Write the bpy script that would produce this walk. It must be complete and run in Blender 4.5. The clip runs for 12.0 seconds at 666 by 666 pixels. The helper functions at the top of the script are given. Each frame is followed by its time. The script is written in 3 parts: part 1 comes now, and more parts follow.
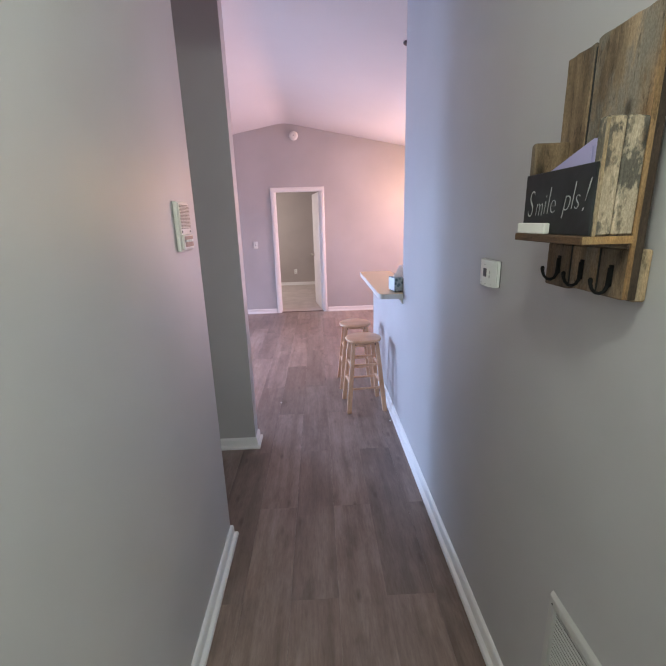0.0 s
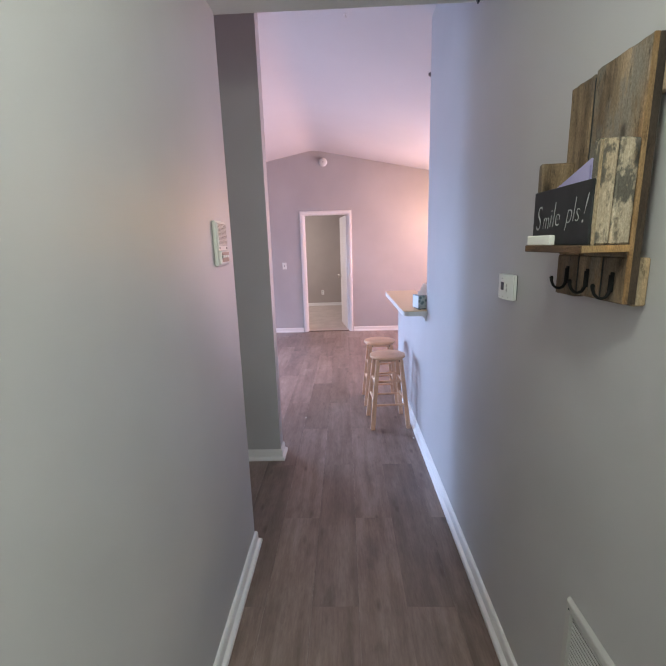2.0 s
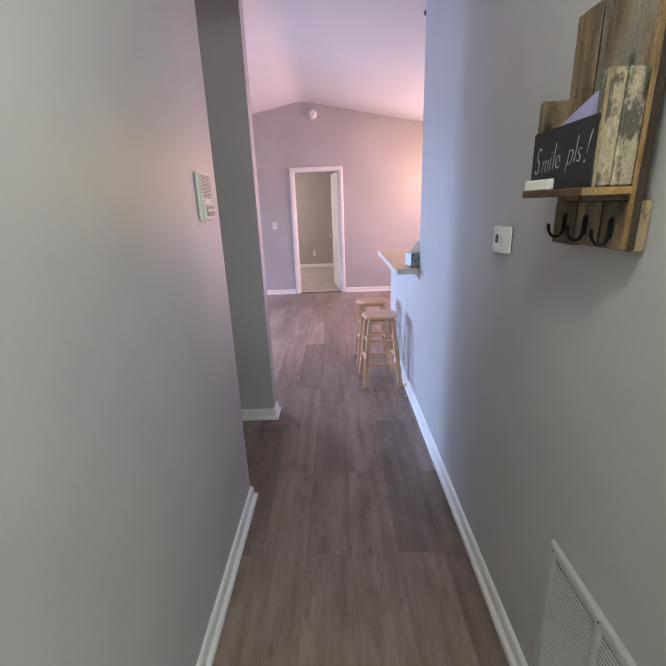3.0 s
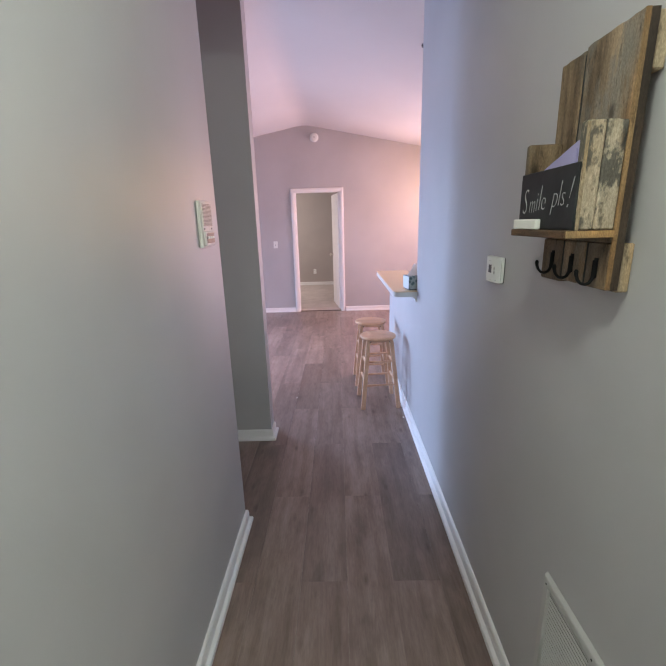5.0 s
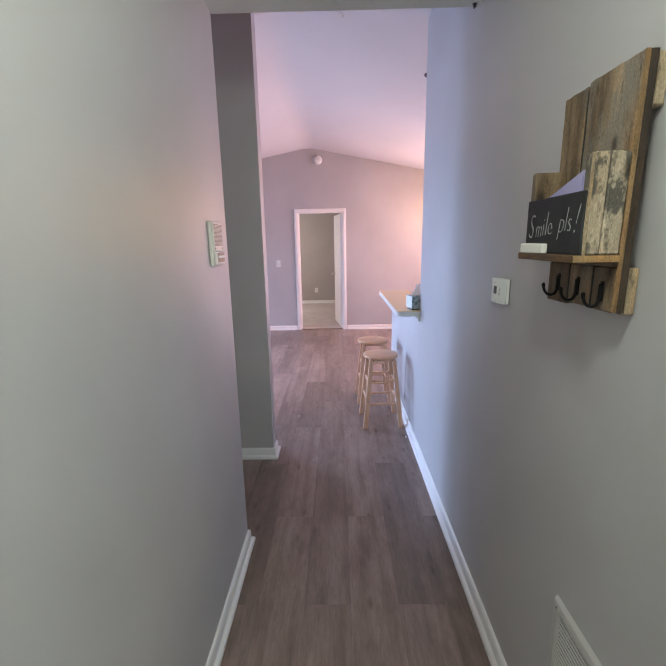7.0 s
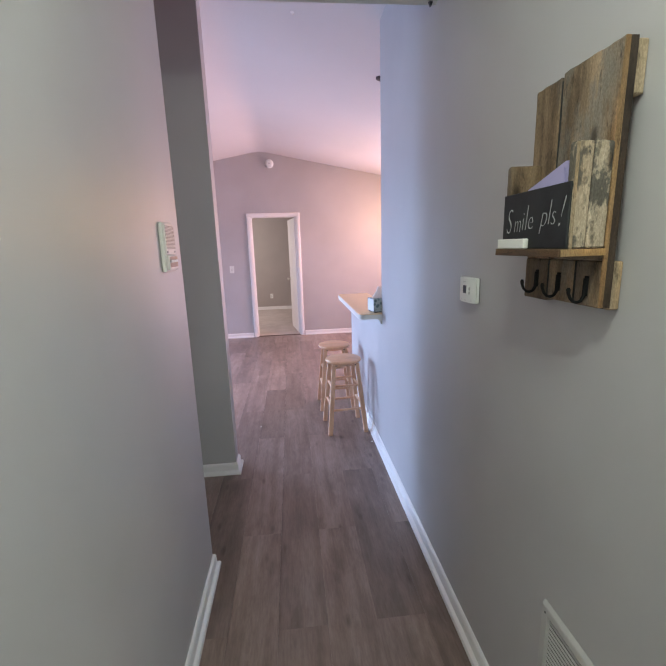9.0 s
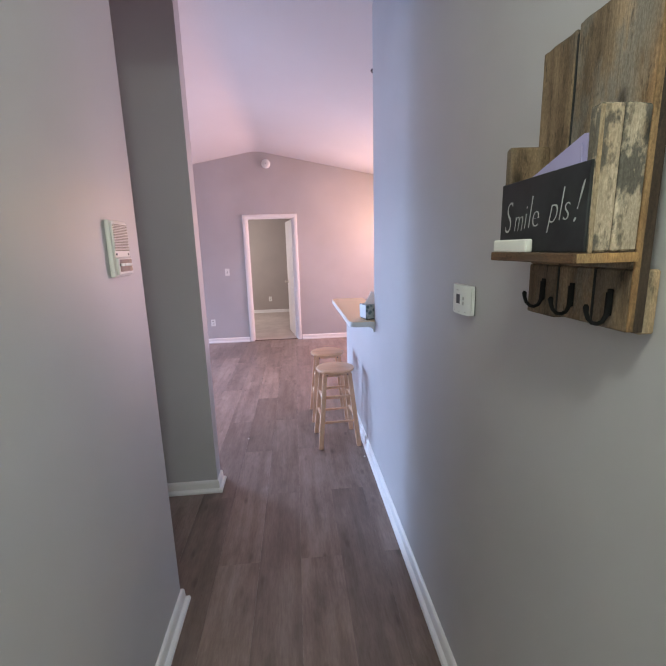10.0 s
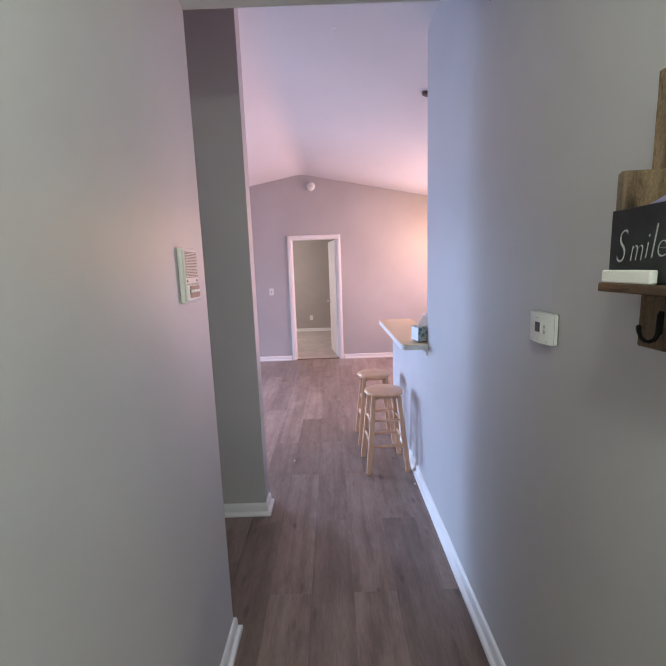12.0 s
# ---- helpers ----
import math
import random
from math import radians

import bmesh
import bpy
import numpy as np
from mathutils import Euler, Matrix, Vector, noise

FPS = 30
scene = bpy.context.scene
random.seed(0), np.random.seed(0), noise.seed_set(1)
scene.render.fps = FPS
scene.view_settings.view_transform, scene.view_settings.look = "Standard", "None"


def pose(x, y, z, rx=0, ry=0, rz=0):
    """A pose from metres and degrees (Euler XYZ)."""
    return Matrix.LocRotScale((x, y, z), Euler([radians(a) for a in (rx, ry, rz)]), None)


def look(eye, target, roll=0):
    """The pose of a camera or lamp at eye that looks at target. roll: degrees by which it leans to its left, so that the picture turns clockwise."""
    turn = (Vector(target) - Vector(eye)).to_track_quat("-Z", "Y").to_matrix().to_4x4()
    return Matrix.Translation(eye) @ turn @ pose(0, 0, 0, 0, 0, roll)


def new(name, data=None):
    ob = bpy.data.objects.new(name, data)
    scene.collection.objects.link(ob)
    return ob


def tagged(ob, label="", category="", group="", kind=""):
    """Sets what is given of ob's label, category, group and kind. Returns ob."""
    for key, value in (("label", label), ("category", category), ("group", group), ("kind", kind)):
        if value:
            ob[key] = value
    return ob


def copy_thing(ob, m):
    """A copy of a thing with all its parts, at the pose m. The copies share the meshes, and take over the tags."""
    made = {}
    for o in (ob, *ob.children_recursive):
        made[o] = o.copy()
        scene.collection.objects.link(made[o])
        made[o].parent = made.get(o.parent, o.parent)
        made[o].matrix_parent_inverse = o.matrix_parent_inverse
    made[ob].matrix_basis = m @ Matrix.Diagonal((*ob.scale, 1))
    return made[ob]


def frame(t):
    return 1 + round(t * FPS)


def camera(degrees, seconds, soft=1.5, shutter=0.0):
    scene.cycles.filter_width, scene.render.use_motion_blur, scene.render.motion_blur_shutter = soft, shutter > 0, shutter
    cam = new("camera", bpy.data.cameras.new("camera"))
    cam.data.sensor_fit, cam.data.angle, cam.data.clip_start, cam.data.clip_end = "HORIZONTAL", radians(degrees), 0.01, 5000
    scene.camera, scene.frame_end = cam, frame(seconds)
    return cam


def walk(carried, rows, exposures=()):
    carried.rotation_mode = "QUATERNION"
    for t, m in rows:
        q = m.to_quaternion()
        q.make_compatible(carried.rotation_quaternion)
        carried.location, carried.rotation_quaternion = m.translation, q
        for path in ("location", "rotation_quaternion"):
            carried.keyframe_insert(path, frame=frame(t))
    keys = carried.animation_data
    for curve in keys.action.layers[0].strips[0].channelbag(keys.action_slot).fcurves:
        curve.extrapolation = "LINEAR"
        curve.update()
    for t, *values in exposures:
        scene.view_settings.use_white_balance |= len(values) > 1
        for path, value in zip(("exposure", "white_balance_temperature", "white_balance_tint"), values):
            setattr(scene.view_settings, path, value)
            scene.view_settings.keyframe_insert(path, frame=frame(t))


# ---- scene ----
cam = camera(78.7, 12.0)
PATH = [
    (0, (0.46, 0.174, 1.544), (0.521, 2.102, 1.014), -1.7),
    (0.5, (0.47, 0.08, 1.562), (0.465, 2.027, 1.102), -1.4),
    (1, (0.475, 0.049, 1.561), (0.432, 2.008, 1.158), -1.4),
    (1.5, (0.468, 0.06, 1.543), (0.403, 2.021, 1.153), -1.4),
    (2, (0.466, 0.079, 1.521), (0.402, 2.033, 1.1), -1.7),
    (2.5, (0.472, 0.096, 1.498), (0.42, 2.018, 0.946), -2.1),
    (2.7, (0.469, 0.099, 1.492), (0.426, 2.007, 0.892), -2.1),
    (4.3, (0.492, 0.087, 1.529), (0.471, 1.996, 0.934), -2.1),
    (4.5, (0.492, 0.085, 1.534), (0.472, 2.004, 0.972), -2.0),
    (5, (0.488, 0.091, 1.533), (0.455, 2.021, 1.01), -1.6),
    (5.5, (0.471, 0.091, 1.532), (0.431, 2.026, 1.029), -1.4),
    (6, (0.46, 0.083, 1.538), (0.421, 2.024, 1.059), -1.2),
    (6.5, (0.456, 0.079, 1.538), (0.42, 2.025, 1.079), -1.1),
    (7, (0.46, 0.071, 1.539), (0.43, 2.023, 1.104), -1.0),
    (8.8, (0.421, 0.117, 1.517), (0.57, 2.07, 1.113), -2.1),
    (9, (0.419, 0.152, 1.525), (0.607, 2.099, 1.109), -1.8),
    (9.5, (0.469, 0.25, 1.527), (0.662, 2.197, 1.115), -2.0),
    (10, (0.531, 0.338, 1.522), (0.704, 2.289, 1.117), -1.6),
    (10.5, (0.556, 0.375, 1.525), (0.666, 2.332, 1.128), -1.7),
    (11, (0.53, 0.374, 1.532), (0.593, 2.34, 1.166), -1.6),
    (11.5, (0.483, 0.379, 1.542), (0.513, 2.35, 1.204), -1.9),
    (12, (0.442, 0.38, 1.547), (0.438, 2.355, 1.234), -2.0),
]
walk(cam, [(t, look(eye, target, roll)) for t, eye, target, roll in PATH])

# ---- world, lamps ----
world = bpy.data.worlds.new("world")
scene.world = world
world.use_nodes = True
wn = world.node_tree
sky = wn.nodes.new("ShaderNodeTexSky")
sky.sky_type, sky.sun_disc = "NISHITA", False
sky.sun_elevation, sky.sun_rotation = radians(40), radians(200)
wn.links.new(sky.outputs[0], wn.nodes["Background"].inputs[0])
wn.nodes["Background"].inputs[1].default_value = 0.1


def lamp(name, kind, where, watts, colour, size=0.1, size_y=None, target=None):
    data = bpy.data.lights.new(name, kind)
    data.energy, data.color = watts, colour
    if kind == "AREA":
        data.shape = "RECTANGLE"
        data.size, data.size_y = size, size_y or size
    else:
        data.shadow_soft_size = size
    ob = new(name, data)
    ob.matrix_world = look(where, target) if target else pose(*where)
    return ob


RIGHT_SIDE = 1.035
# daylight through the patio door, the bedroom window and the glazed front door
for glow, watts, width in (("patio_daylight", 34, 0.70), ("patio_skylight", 124, 1.95)):
    patio = lamp(glow, "AREA", (-3.50, 5.55 if width < 1 else 6.24, 1.05), watts, (0.44, 0.63, 1.0), width, 1.9, (1.0, 3.75, 0.05 if width < 1 else -0.90))
    patio.data.spread = radians(80 if width < 1 else 116)
lamp("bedroom_daylight", "AREA", (-1.90, 9.2, 1.45), 44, (1.0, 0.89, 0.86), 1.1, 1.2, (0, 9.2, 1.45))
# pink fill from the dining side, added to brighten ceiling, far wall and floor
dining = lamp("dining_daylight", "AREA", (3.50, 6.40, 1.45), 92, (1.0, 0.67, 0.80), 1.0, 1.1, (0, 5.50, 1.45))
dining.data.spread = radians(112)
lamp("front_door_daylight", "AREA", (RIGHT_SIDE - 0.02, -1.25, 1.15), 41, (0.84, 1.0, 0.90), 0.8, 1.8, (0, -1.25, 1.15))
# the hall's dome and the dining lamp
lamp("hall_bulb", "POINT", (0.47, 0.36, 2.345), 20.0, (0.885, 1.0, 0.885), 0.09)
lamp("dining_bulb", "POINT", (2.24, 6.05, 1.95), 50, (1.0, 0.53, 0.20), 0.09)

# ---- materials ----


def material(name, colour, rough=0.6, metal=0.0):
    m = bpy.data.materials.new(name)
    m.use_nodes = True
    b = m.node_tree.nodes["Principled BSDF"]
    b.inputs["Base Color"].default_value = (*colour, 1)
    b.inputs["Roughness"].default_value = rough
    b.inputs["Metallic"].default_value = metal
    return m


def node(m, kind, **values):
    n = m.node_tree.nodes.new(kind)
    for k, v in values.items():
        n.inputs[k.replace("_", " ")].default_value = v
    return n


def link(m, a, b):
    m.node_tree.links.new(a, b)


def coords(m, scale=(1, 1, 1), local=True):
    c = node(m, "ShaderNodeTexCoord")
    mp = node(m, "ShaderNodeMapping")
    mp.inputs["Scale"].default_value = scale
    link(m, c.outputs["Object" if local else "Generated"], mp.inputs[0])
    return mp.outputs[0]


def noise_tex(m, vec, scale, detail=4.0, rough=0.55):
    n = node(m, "ShaderNodeTexNoise", Scale=scale, Detail=detail, Roughness=rough)
    link(m, vec, n.inputs["Vector"])
    return n.outputs["Fac"]


def ramp(m, fac, *stops):
    r = node(m, "ShaderNodeValToRGB")
    els = r.color_ramp.elements
    while len(els) < len(stops):
        els.new(0.5)
    for e, (p, c) in zip(els, stops):
        e.position, e.color = p, (*c, 1)
    link(m, fac, r.inputs[0])
    return r.outputs[0]


def mixed(m, a, b, fac, blend="MIX"):
    n = m.node_tree.nodes.new("ShaderNodeMix")
    n.data_type, n.blend_type = "RGBA", blend
    for sock, v in ((n.inputs["Factor"], fac), (n.inputs["A"], a), (n.inputs["B"], b)):
        if hasattr(v, "is_linked"):
            link(m, v, sock)
        else:
            sock.default_value = v if isinstance(v, float) else (*v, 1)
    return n.outputs["Result"]


def bsdf(m):
    return m.node_tree.nodes["Principled BSDF"]


def bump(m, height, strength=0.2, distance=0.002, after=None):
    b = node(m, "ShaderNodeBump", Strength=strength, Distance=distance)
    link(m, height, b.inputs["Height"])
    if after:
        link(m, after, b.inputs["Normal"])
    link(m, b.outputs[0], bsdf(m).inputs["Normal"])
    return b.outputs[0]


def paint(name, colour, rough=0.6, peel=90.0, strength=0.12, blotch=0.06):
    """Rolled wall paint: orange peel, and slow blotches of colour."""
    m = material(name, colour, rough)
    v = coords(m)
    lo = tuple(c * (1 - blotch) for c in colour)
    hi = tuple(min(1, c * (1 + blotch)) for c in colour)
    big = noise_tex(m, v, 1.3, 3.0)
    link(m, ramp(m, big, (0.3, lo), (0.7, hi)), bsdf(m).inputs["Base Color"])
    fine = bump(m, noise_tex(m, v, peel, 3.0), strength, 0.0015)
    bump(m, noise_tex(m, v, 7.0, 2.0), 0.10, 0.004, fine)
    return m


WALL = paint("wall_paint", (0.475, 0.453, 0.457), 0.43)
BEDWALL = paint("bedroom_paint", (0.42, 0.372, 0.345), 0.6)
CEIL = paint("ceiling_paint", (0.67, 0.645, 0.645), 0.85, 55.0, 0.5, 0.02)
HALLCEIL = paint("knockdown_ceiling_paint", (0.66, 0.67, 0.63), 0.85, 38.0, 0.9, 0.05)
TRIM = paint("trim_paint", (0.81, 0.78, 0.77), 0.35, 30.0, 0.05, 0.02)
PLASTIC = paint("white_plastic", (0.78, 0.78, 0.75), 0.35, 200.0, 0.03, 0.02)
MINT = paint("aged_plastic", (0.74, 0.68, 0.645), 0.35, 200.0, 0.03, 0.03)
DARK = material("dark_plastic", (0.015, 0.015, 0.017), 0.3)
IRON = paint("black_iron", (0.004, 0.0036, 0.0036), 0.75, 160.0, 0.3, 0.2)
BRONZE = paint("dark_bronze", (0.05, 0.03, 0.028), 0.4, 90.0, 0.1, 0.1)
# pale slats; the dining lamp's warm reflection is put into their colour
SPEAKER = material("lamp_tinted_glossy_plastic_slat", (0.58, 0.53, 0.44), 0.16, 0.45)
bsdf(IRON).inputs["Specular IOR Level"].default_value = 0.3
bump(SPEAKER, noise_tex(SPEAKER, coords(SPEAKER), 40.0, 3.0), 0.5, 0.003)
NICKEL = material("satin_nickel", (0.62, 0.58, 0.52), 0.28, 1.0)
ENAMEL = paint("grille_enamel", (0.50, 0.480, 0.465), 0.4, 60.0, 0.05, 0.03)
GRILLE = paint("grille_paint", (0.48, 0.46, 0.445), 0.45, 60.0, 0.05, 0.03)
# dark grey that stands for the shaded inside of the air duct
DUCT_SHADE = material("duct_shade", (0.11, 0.11, 0.10), 0.8)
# near-black that stands for the shade between the rack's boards
GAP_SHADE = material("gap_shade", (0.02, 0.02, 0.02), 0.9)
CHALK = paint("chalk", (0.80, 0.77, 0.72), 0.95, 300.0, 0.4, 0.1)
PAPER = paint("lilac_paper", (0.37, 0.33, 0.54), 0.75, 40.0, 0.1, 0.08)
TISSUE = paint("tissue_paper", (0.88, 0.84, 0.84), 0.9, 30.0, 0.3, 0.02)
bsdf(TISSUE).inputs["Subsurface Weight"].default_value = 1.0
bsdf(TISSUE).inputs["Subsurface Radius"].default_value = (0.05, 0.05, 0.05)
EDGING = paint("pale_edge_band", (0.74, 0.73, 0.71), 0.28, 90.0, 0.04, 0.03)
# cream worktop, with the lamp's orange glow put into the colour
LAMINATE = paint("lamp_warmed_cream_laminate", (0.86, 0.67, 0.43), 0.30, 120.0, 0.04, 0.04)
GLASSY = material("pane", (1, 1, 1), 0.02)
bsdf(GLASSY).inputs["Transmission Weight"].default_value = 1.0
GROUND = paint("lawn", (0.07, 0.10, 0.04), 0.95, 20.0, 0.6, 0.4)
ROOF = paint("roof_felt", (0.10, 0.10, 0.10), 0.9, 20.0, 0.4, 0.2)
SHADE = material("opal_glass", (0.85, 0.84, 0.80), 0.3)
bsdf(SHADE).inputs["Emission Color"].default_value = (1, 0.95, 0.85, 1)
bsdf(SHADE).inputs["Emission Strength"].default_value = 2.0


def vinyl_plank():
    m = material("vinyl_oak_plank", (0.2, 0.16, 0.14), 0.42)
    info = node(m, "ShaderNodeObjectInfo")
    tc = node(m, "ShaderNodeTexCoord")
    off = node(m, "ShaderNodeVectorMath")
    off.operation = "MULTIPLY_ADD"
    link(m, info.outputs["Random"], off.inputs[0])
    off.inputs[1].default_value = (37.0, 91.0, 13.0)
    link(m, tc.outputs["Object"], off.inputs[2])

    def at(scale):
        mp = node(m, "ShaderNodeMapping")
        mp.inputs["Scale"].default_value = scale
        link(m, off.outputs[0], mp.inputs[0])
        return mp.outputs[0]

    streak = noise_tex(m, at((12, 1.7, 1)), 1.0, 6.0, 0.60)
    fine = noise_tex(m, at((120, 14, 1)), 1.0, 5.0, 0.68)
    cloud = noise_tex(m, at((9, 3.6, 1)), 1.0, 5.0, 0.62)
    wave = node(m, "ShaderNodeTexWave", Scale=1.1, Distortion=5.0, Detail=4.0, Detail_Scale=1.6)
    link(m, at((3.2, 0.42, 1)), wave.inputs["Vector"])
    knots = node(m, "ShaderNodeTexVoronoi", Scale=1.0, Randomness=1.0)
    link(m, at((9.0, 3.2, 1)), knots.inputs["Vector"])
    base = ramp(m, streak, (0.28, (0.230, 0.164, 0.140)), (0.52, (0.302, 0.224, 0.196)), (0.76, (0.368, 0.283, 0.251)))
    base = mixed(m, base, ramp(m, cloud, (0.36, (0.56, 0.53, 0.51)), (0.62, (1, 1, 1))), 0.5, "MULTIPLY")
    base = mixed(m, base, ramp(m, wave.outputs["Fac"], (0.0, (0.70, 0.68, 0.66)), (0.5, (1, 1, 1))), 0.40, "MULTIPLY")
    base = mixed(m, base, ramp(m, knots.outputs["Distance"], (0.04, (0.42, 0.38, 0.35)), (0.15, (1, 1, 1))), 0.7, "MULTIPLY")
    base = mixed(m, base, ramp(m, fine, (0.35, (0.74, 0.72, 0.70)), (0.6, (1.06, 1.06, 1.06))), 0.6, "MULTIPLY")
    smudge = noise_tex(m, at((7, 3.0, 1)), 1.0, 5.0, 0.6)
    base = mixed(m, base, ramp(m, smudge, (0.30, (0.56, 0.54, 0.52)), (0.46, (1, 1, 1))), 0.6, "MULTIPLY")
    tone = ramp(m, info.outputs["Random"], (0.0, (0.72, 0.70, 0.68)), (0.5, (0.98, 0.97, 0.96)), (1.0, (1.18, 1.16, 1.14)))
    base = mixed(m, base, tone, 1.0, "MULTIPLY")
    link(m, base, bsdf(m).inputs["Base Color"])
    link(m, ramp(m, fine, (0.3, (0.36, 0.36, 0.36)), (0.7, (0.27, 0.27, 0.27))), bsdf(m).inputs["Roughness"])
    bump(m, fine, 0.18, 0.0008)
    return m


def carpet():
    m = material("beige_carpet", (0.42, 0.36, 0.30), 0.95)
    v = coords(m)
    link(m, ramp(m, noise_tex(m, v, 4.0, 5.0), (0.3, (0.50, 0.425, 0.39)), (0.7, (0.61, 0.53, 0.49))), bsdf(m).inputs["Base Color"])
    bump(m, noise_tex(m, v, 220.0, 2.0), 0.8, 0.006)
    return m


def wood(name, dark, mid, light, along="z", rough=0.6, grain=1.0, spots=0.0, strength=0.25, spot_colour=(0.06, 0.045, 0.035), patches=(15, 4.2), edge=0.13, start=0.48, warmth=0.55):
    """Wood grain drawn out along one axis; spots adds weathering and knots."""
    m = material(name, mid, rough)
    info = node(m, "ShaderNodeObjectInfo")
    tc = node(m, "ShaderNodeTexCoord")
    off = node(m, "ShaderNodeVectorMath")
    off.operation = "MULTIPLY_ADD"
    link(m, info.outputs["Random"], off.inputs[0])
    off.inputs[1].default_value = (17.0, 31.0, 23.0)
    link(m, tc.outputs["Object"], off.inputs[2])

    def at(across, lengthwise):
        mp = node(m, "ShaderNodeMapping")
        mp.inputs["Scale"].default_value = [lengthwise if a == along else across for a in "xyz"]
        link(m, off.outputs[0], mp.inputs[0])
        return mp.outputs[0]

    streak = noise_tex(m, at(26 * grain, 4.5 * grain), 1.0, 6.0, 0.62)
    fine = noise_tex(m, at(240 * grain, 14 * grain), 1.0, 4.0, 0.65)
    base = ramp(m, streak, (0.28, dark), (0.5, mid), (0.72, light))
    base = mixed(m, base, ramp(m, fine, (0.35, (0.70, 0.68, 0.66)), (0.62, (1, 1, 1))), 0.55, "MULTIPLY")
    if spots:
        patch = noise_tex(m, at(*patches), 1.0, 6.0, 0.64)
        base = mixed(m, base, spot_colour, ramp(m, patch, (start, (0, 0, 0)), (start + edge, (spots, spots, spots))))
        broad = noise_tex(m, at(11, 2.2), 1.0, 4.0, 0.6)
        base = mixed(m, base, ramp(m, broad, (0.32, (0.50, 0.47, 0.44)), (0.62, (1.1, 1.08, 1.06))), 0.85, "MULTIPLY")
        warm = noise_tex(m, at(8, 3.2), 1.0, 3.0, 0.6)
        base = mixed(m, base, mixed(m, base, (1.55, 1.22, 0.86), 1.0, "MULTIPLY"), ramp(m, warm, (0.50, (0, 0, 0)), (0.66, (warmth, warmth, warmth))))
        fleck = noise_tex(m, at(95, 22), 1.0, 5.0, 0.7)
        base = mixed(m, base, tuple(0.28 * c for c in dark), ramp(m, fleck, (0.57, (0, 0, 0)), (0.68, (0.7, 0.7, 0.7))))
        grit = noise_tex(m, at(420, 160), 1.0, 3.0, 0.7)
        base = mixed(m, base, ramp(m, grit, (0.38, (0.62, 0.60, 0.57)), (0.62, (1.16, 1.15, 1.13))), 0.7, "MULTIPLY")
        knot = node(m, "ShaderNodeTexVoronoi", Scale=1.0)
        link(m, at(15, 7), knot.inputs["Vector"])
        base = mixed(m, base, ramp(m, knot.outputs["Distance"], (0.06, (0.25, 0.21, 0.18)), (0.17, (1, 1, 1))), 0.9, "MULTIPLY")
    link(m, base, bsdf(m).inputs["Base Color"])
    bump(m, fine, strength, 0.0016)
    return m


PLANK = vinyl_plank()
CARPET = carpet()
STOOLWOOD = wood("lacquered_beech", (0.60, 0.34, 0.205), (0.76, 0.465, 0.31), (0.84, 0.555, 0.39), "z", 0.32, 0.6, 0.0, 0.06)
SEATWOOD = wood("lacquered_beech_seat", (0.60, 0.33, 0.18), (0.76, 0.44, 0.265), (0.84, 0.53, 0.34), "x", 0.30, 0.6, 0.0, 0.06)
PALLET_GREY = wood("weathered_grey_pallet", (0.082, 0.054, 0.031), (0.240, 0.167, 0.106), (0.40, 0.288, 0.190), "z", 0.9, 1.0, 0.85, 1.0, (0.205, 0.180, 0.155), (13, 5.0), 0.10, 0.47)
PALLET_BROWN = wood("weathered_brown_pallet", (0.070, 0.045, 0.026), (0.220, 0.148, 0.090), (0.365, 0.255, 0.160), "z", 0.9, 1.0, 0.7, 0.9, (0.135, 0.110, 0.090), (11, 3.4), 0.10, 0.48)
PALLET_DARK = wood("dark_stained_pallet", (0.035, 0.022, 0.015), (0.075, 0.048, 0.032), (0.12, 0.082, 0.056), "z", 0.85, 1.0, 0.3, 0.6)
PALLET_SHELF = wood("stained_shelf_pallet", (0.060, 0.030, 0.014), (0.140, 0.074, 0.036), (0.230, 0.132, 0.068), "y", 0.8, 1.0, 0.5, 0.7)
EDGE = wood("sawn_brown_edge", (0.16, 0.092, 0.042), (0.34, 0.21, 0.102), (0.50, 0.34, 0.185), "z", 0.85, 1.0, 0.4, 0.7, (0.09, 0.06, 0.04))
TAN = wood("pale_tan_pine", (0.36, 0.27, 0.175), (0.50, 0.39, 0.265), (0.59, 0.48, 0.345), "z", 0.85, 1.0, 0.25, 0.5, (0.33, 0.23, 0.14))
FRESH = wood("fresh_cut_pine", (0.30, 0.185, 0.085), (0.46, 0.315, 0.165), (0.58, 0.43, 0.26), "z", 0.8, 1.0, 0.35, 0.6, (0.22, 0.125, 0.055))
WHITEWASH = wood("worn_whitewashed_pallet", (0.44, 0.345, 0.245), (0.66, 0.545, 0.415), (0.78, 0.68, 0.55), "z", 0.88, 0.8, 0.9, 0.9, (0.105, 0.100, 0.090), (26, 15), 0.07, 0.485, 0.15)


def slate():
    m = material("chalkboard", (0.02, 0.022, 0.022), 0.55)
    v = coords(m)
    link(m, ramp(m, noise_tex(m, v, 14.0, 5.0), (0.35, (0.007, 0.008, 0.009)), (0.75, (0.026, 0.030, 0.030))), bsdf(m).inputs["Base Color"])
    bump(m, noise_tex(m, v, 150.0, 3.0), 0.1, 0.0006)
    return m


SLATE = slate()
CHALK_LINE = paint("chalk_stroke", (0.42, 0.43, 0.42), 0.95, 260.0, 0.4, 0.3)


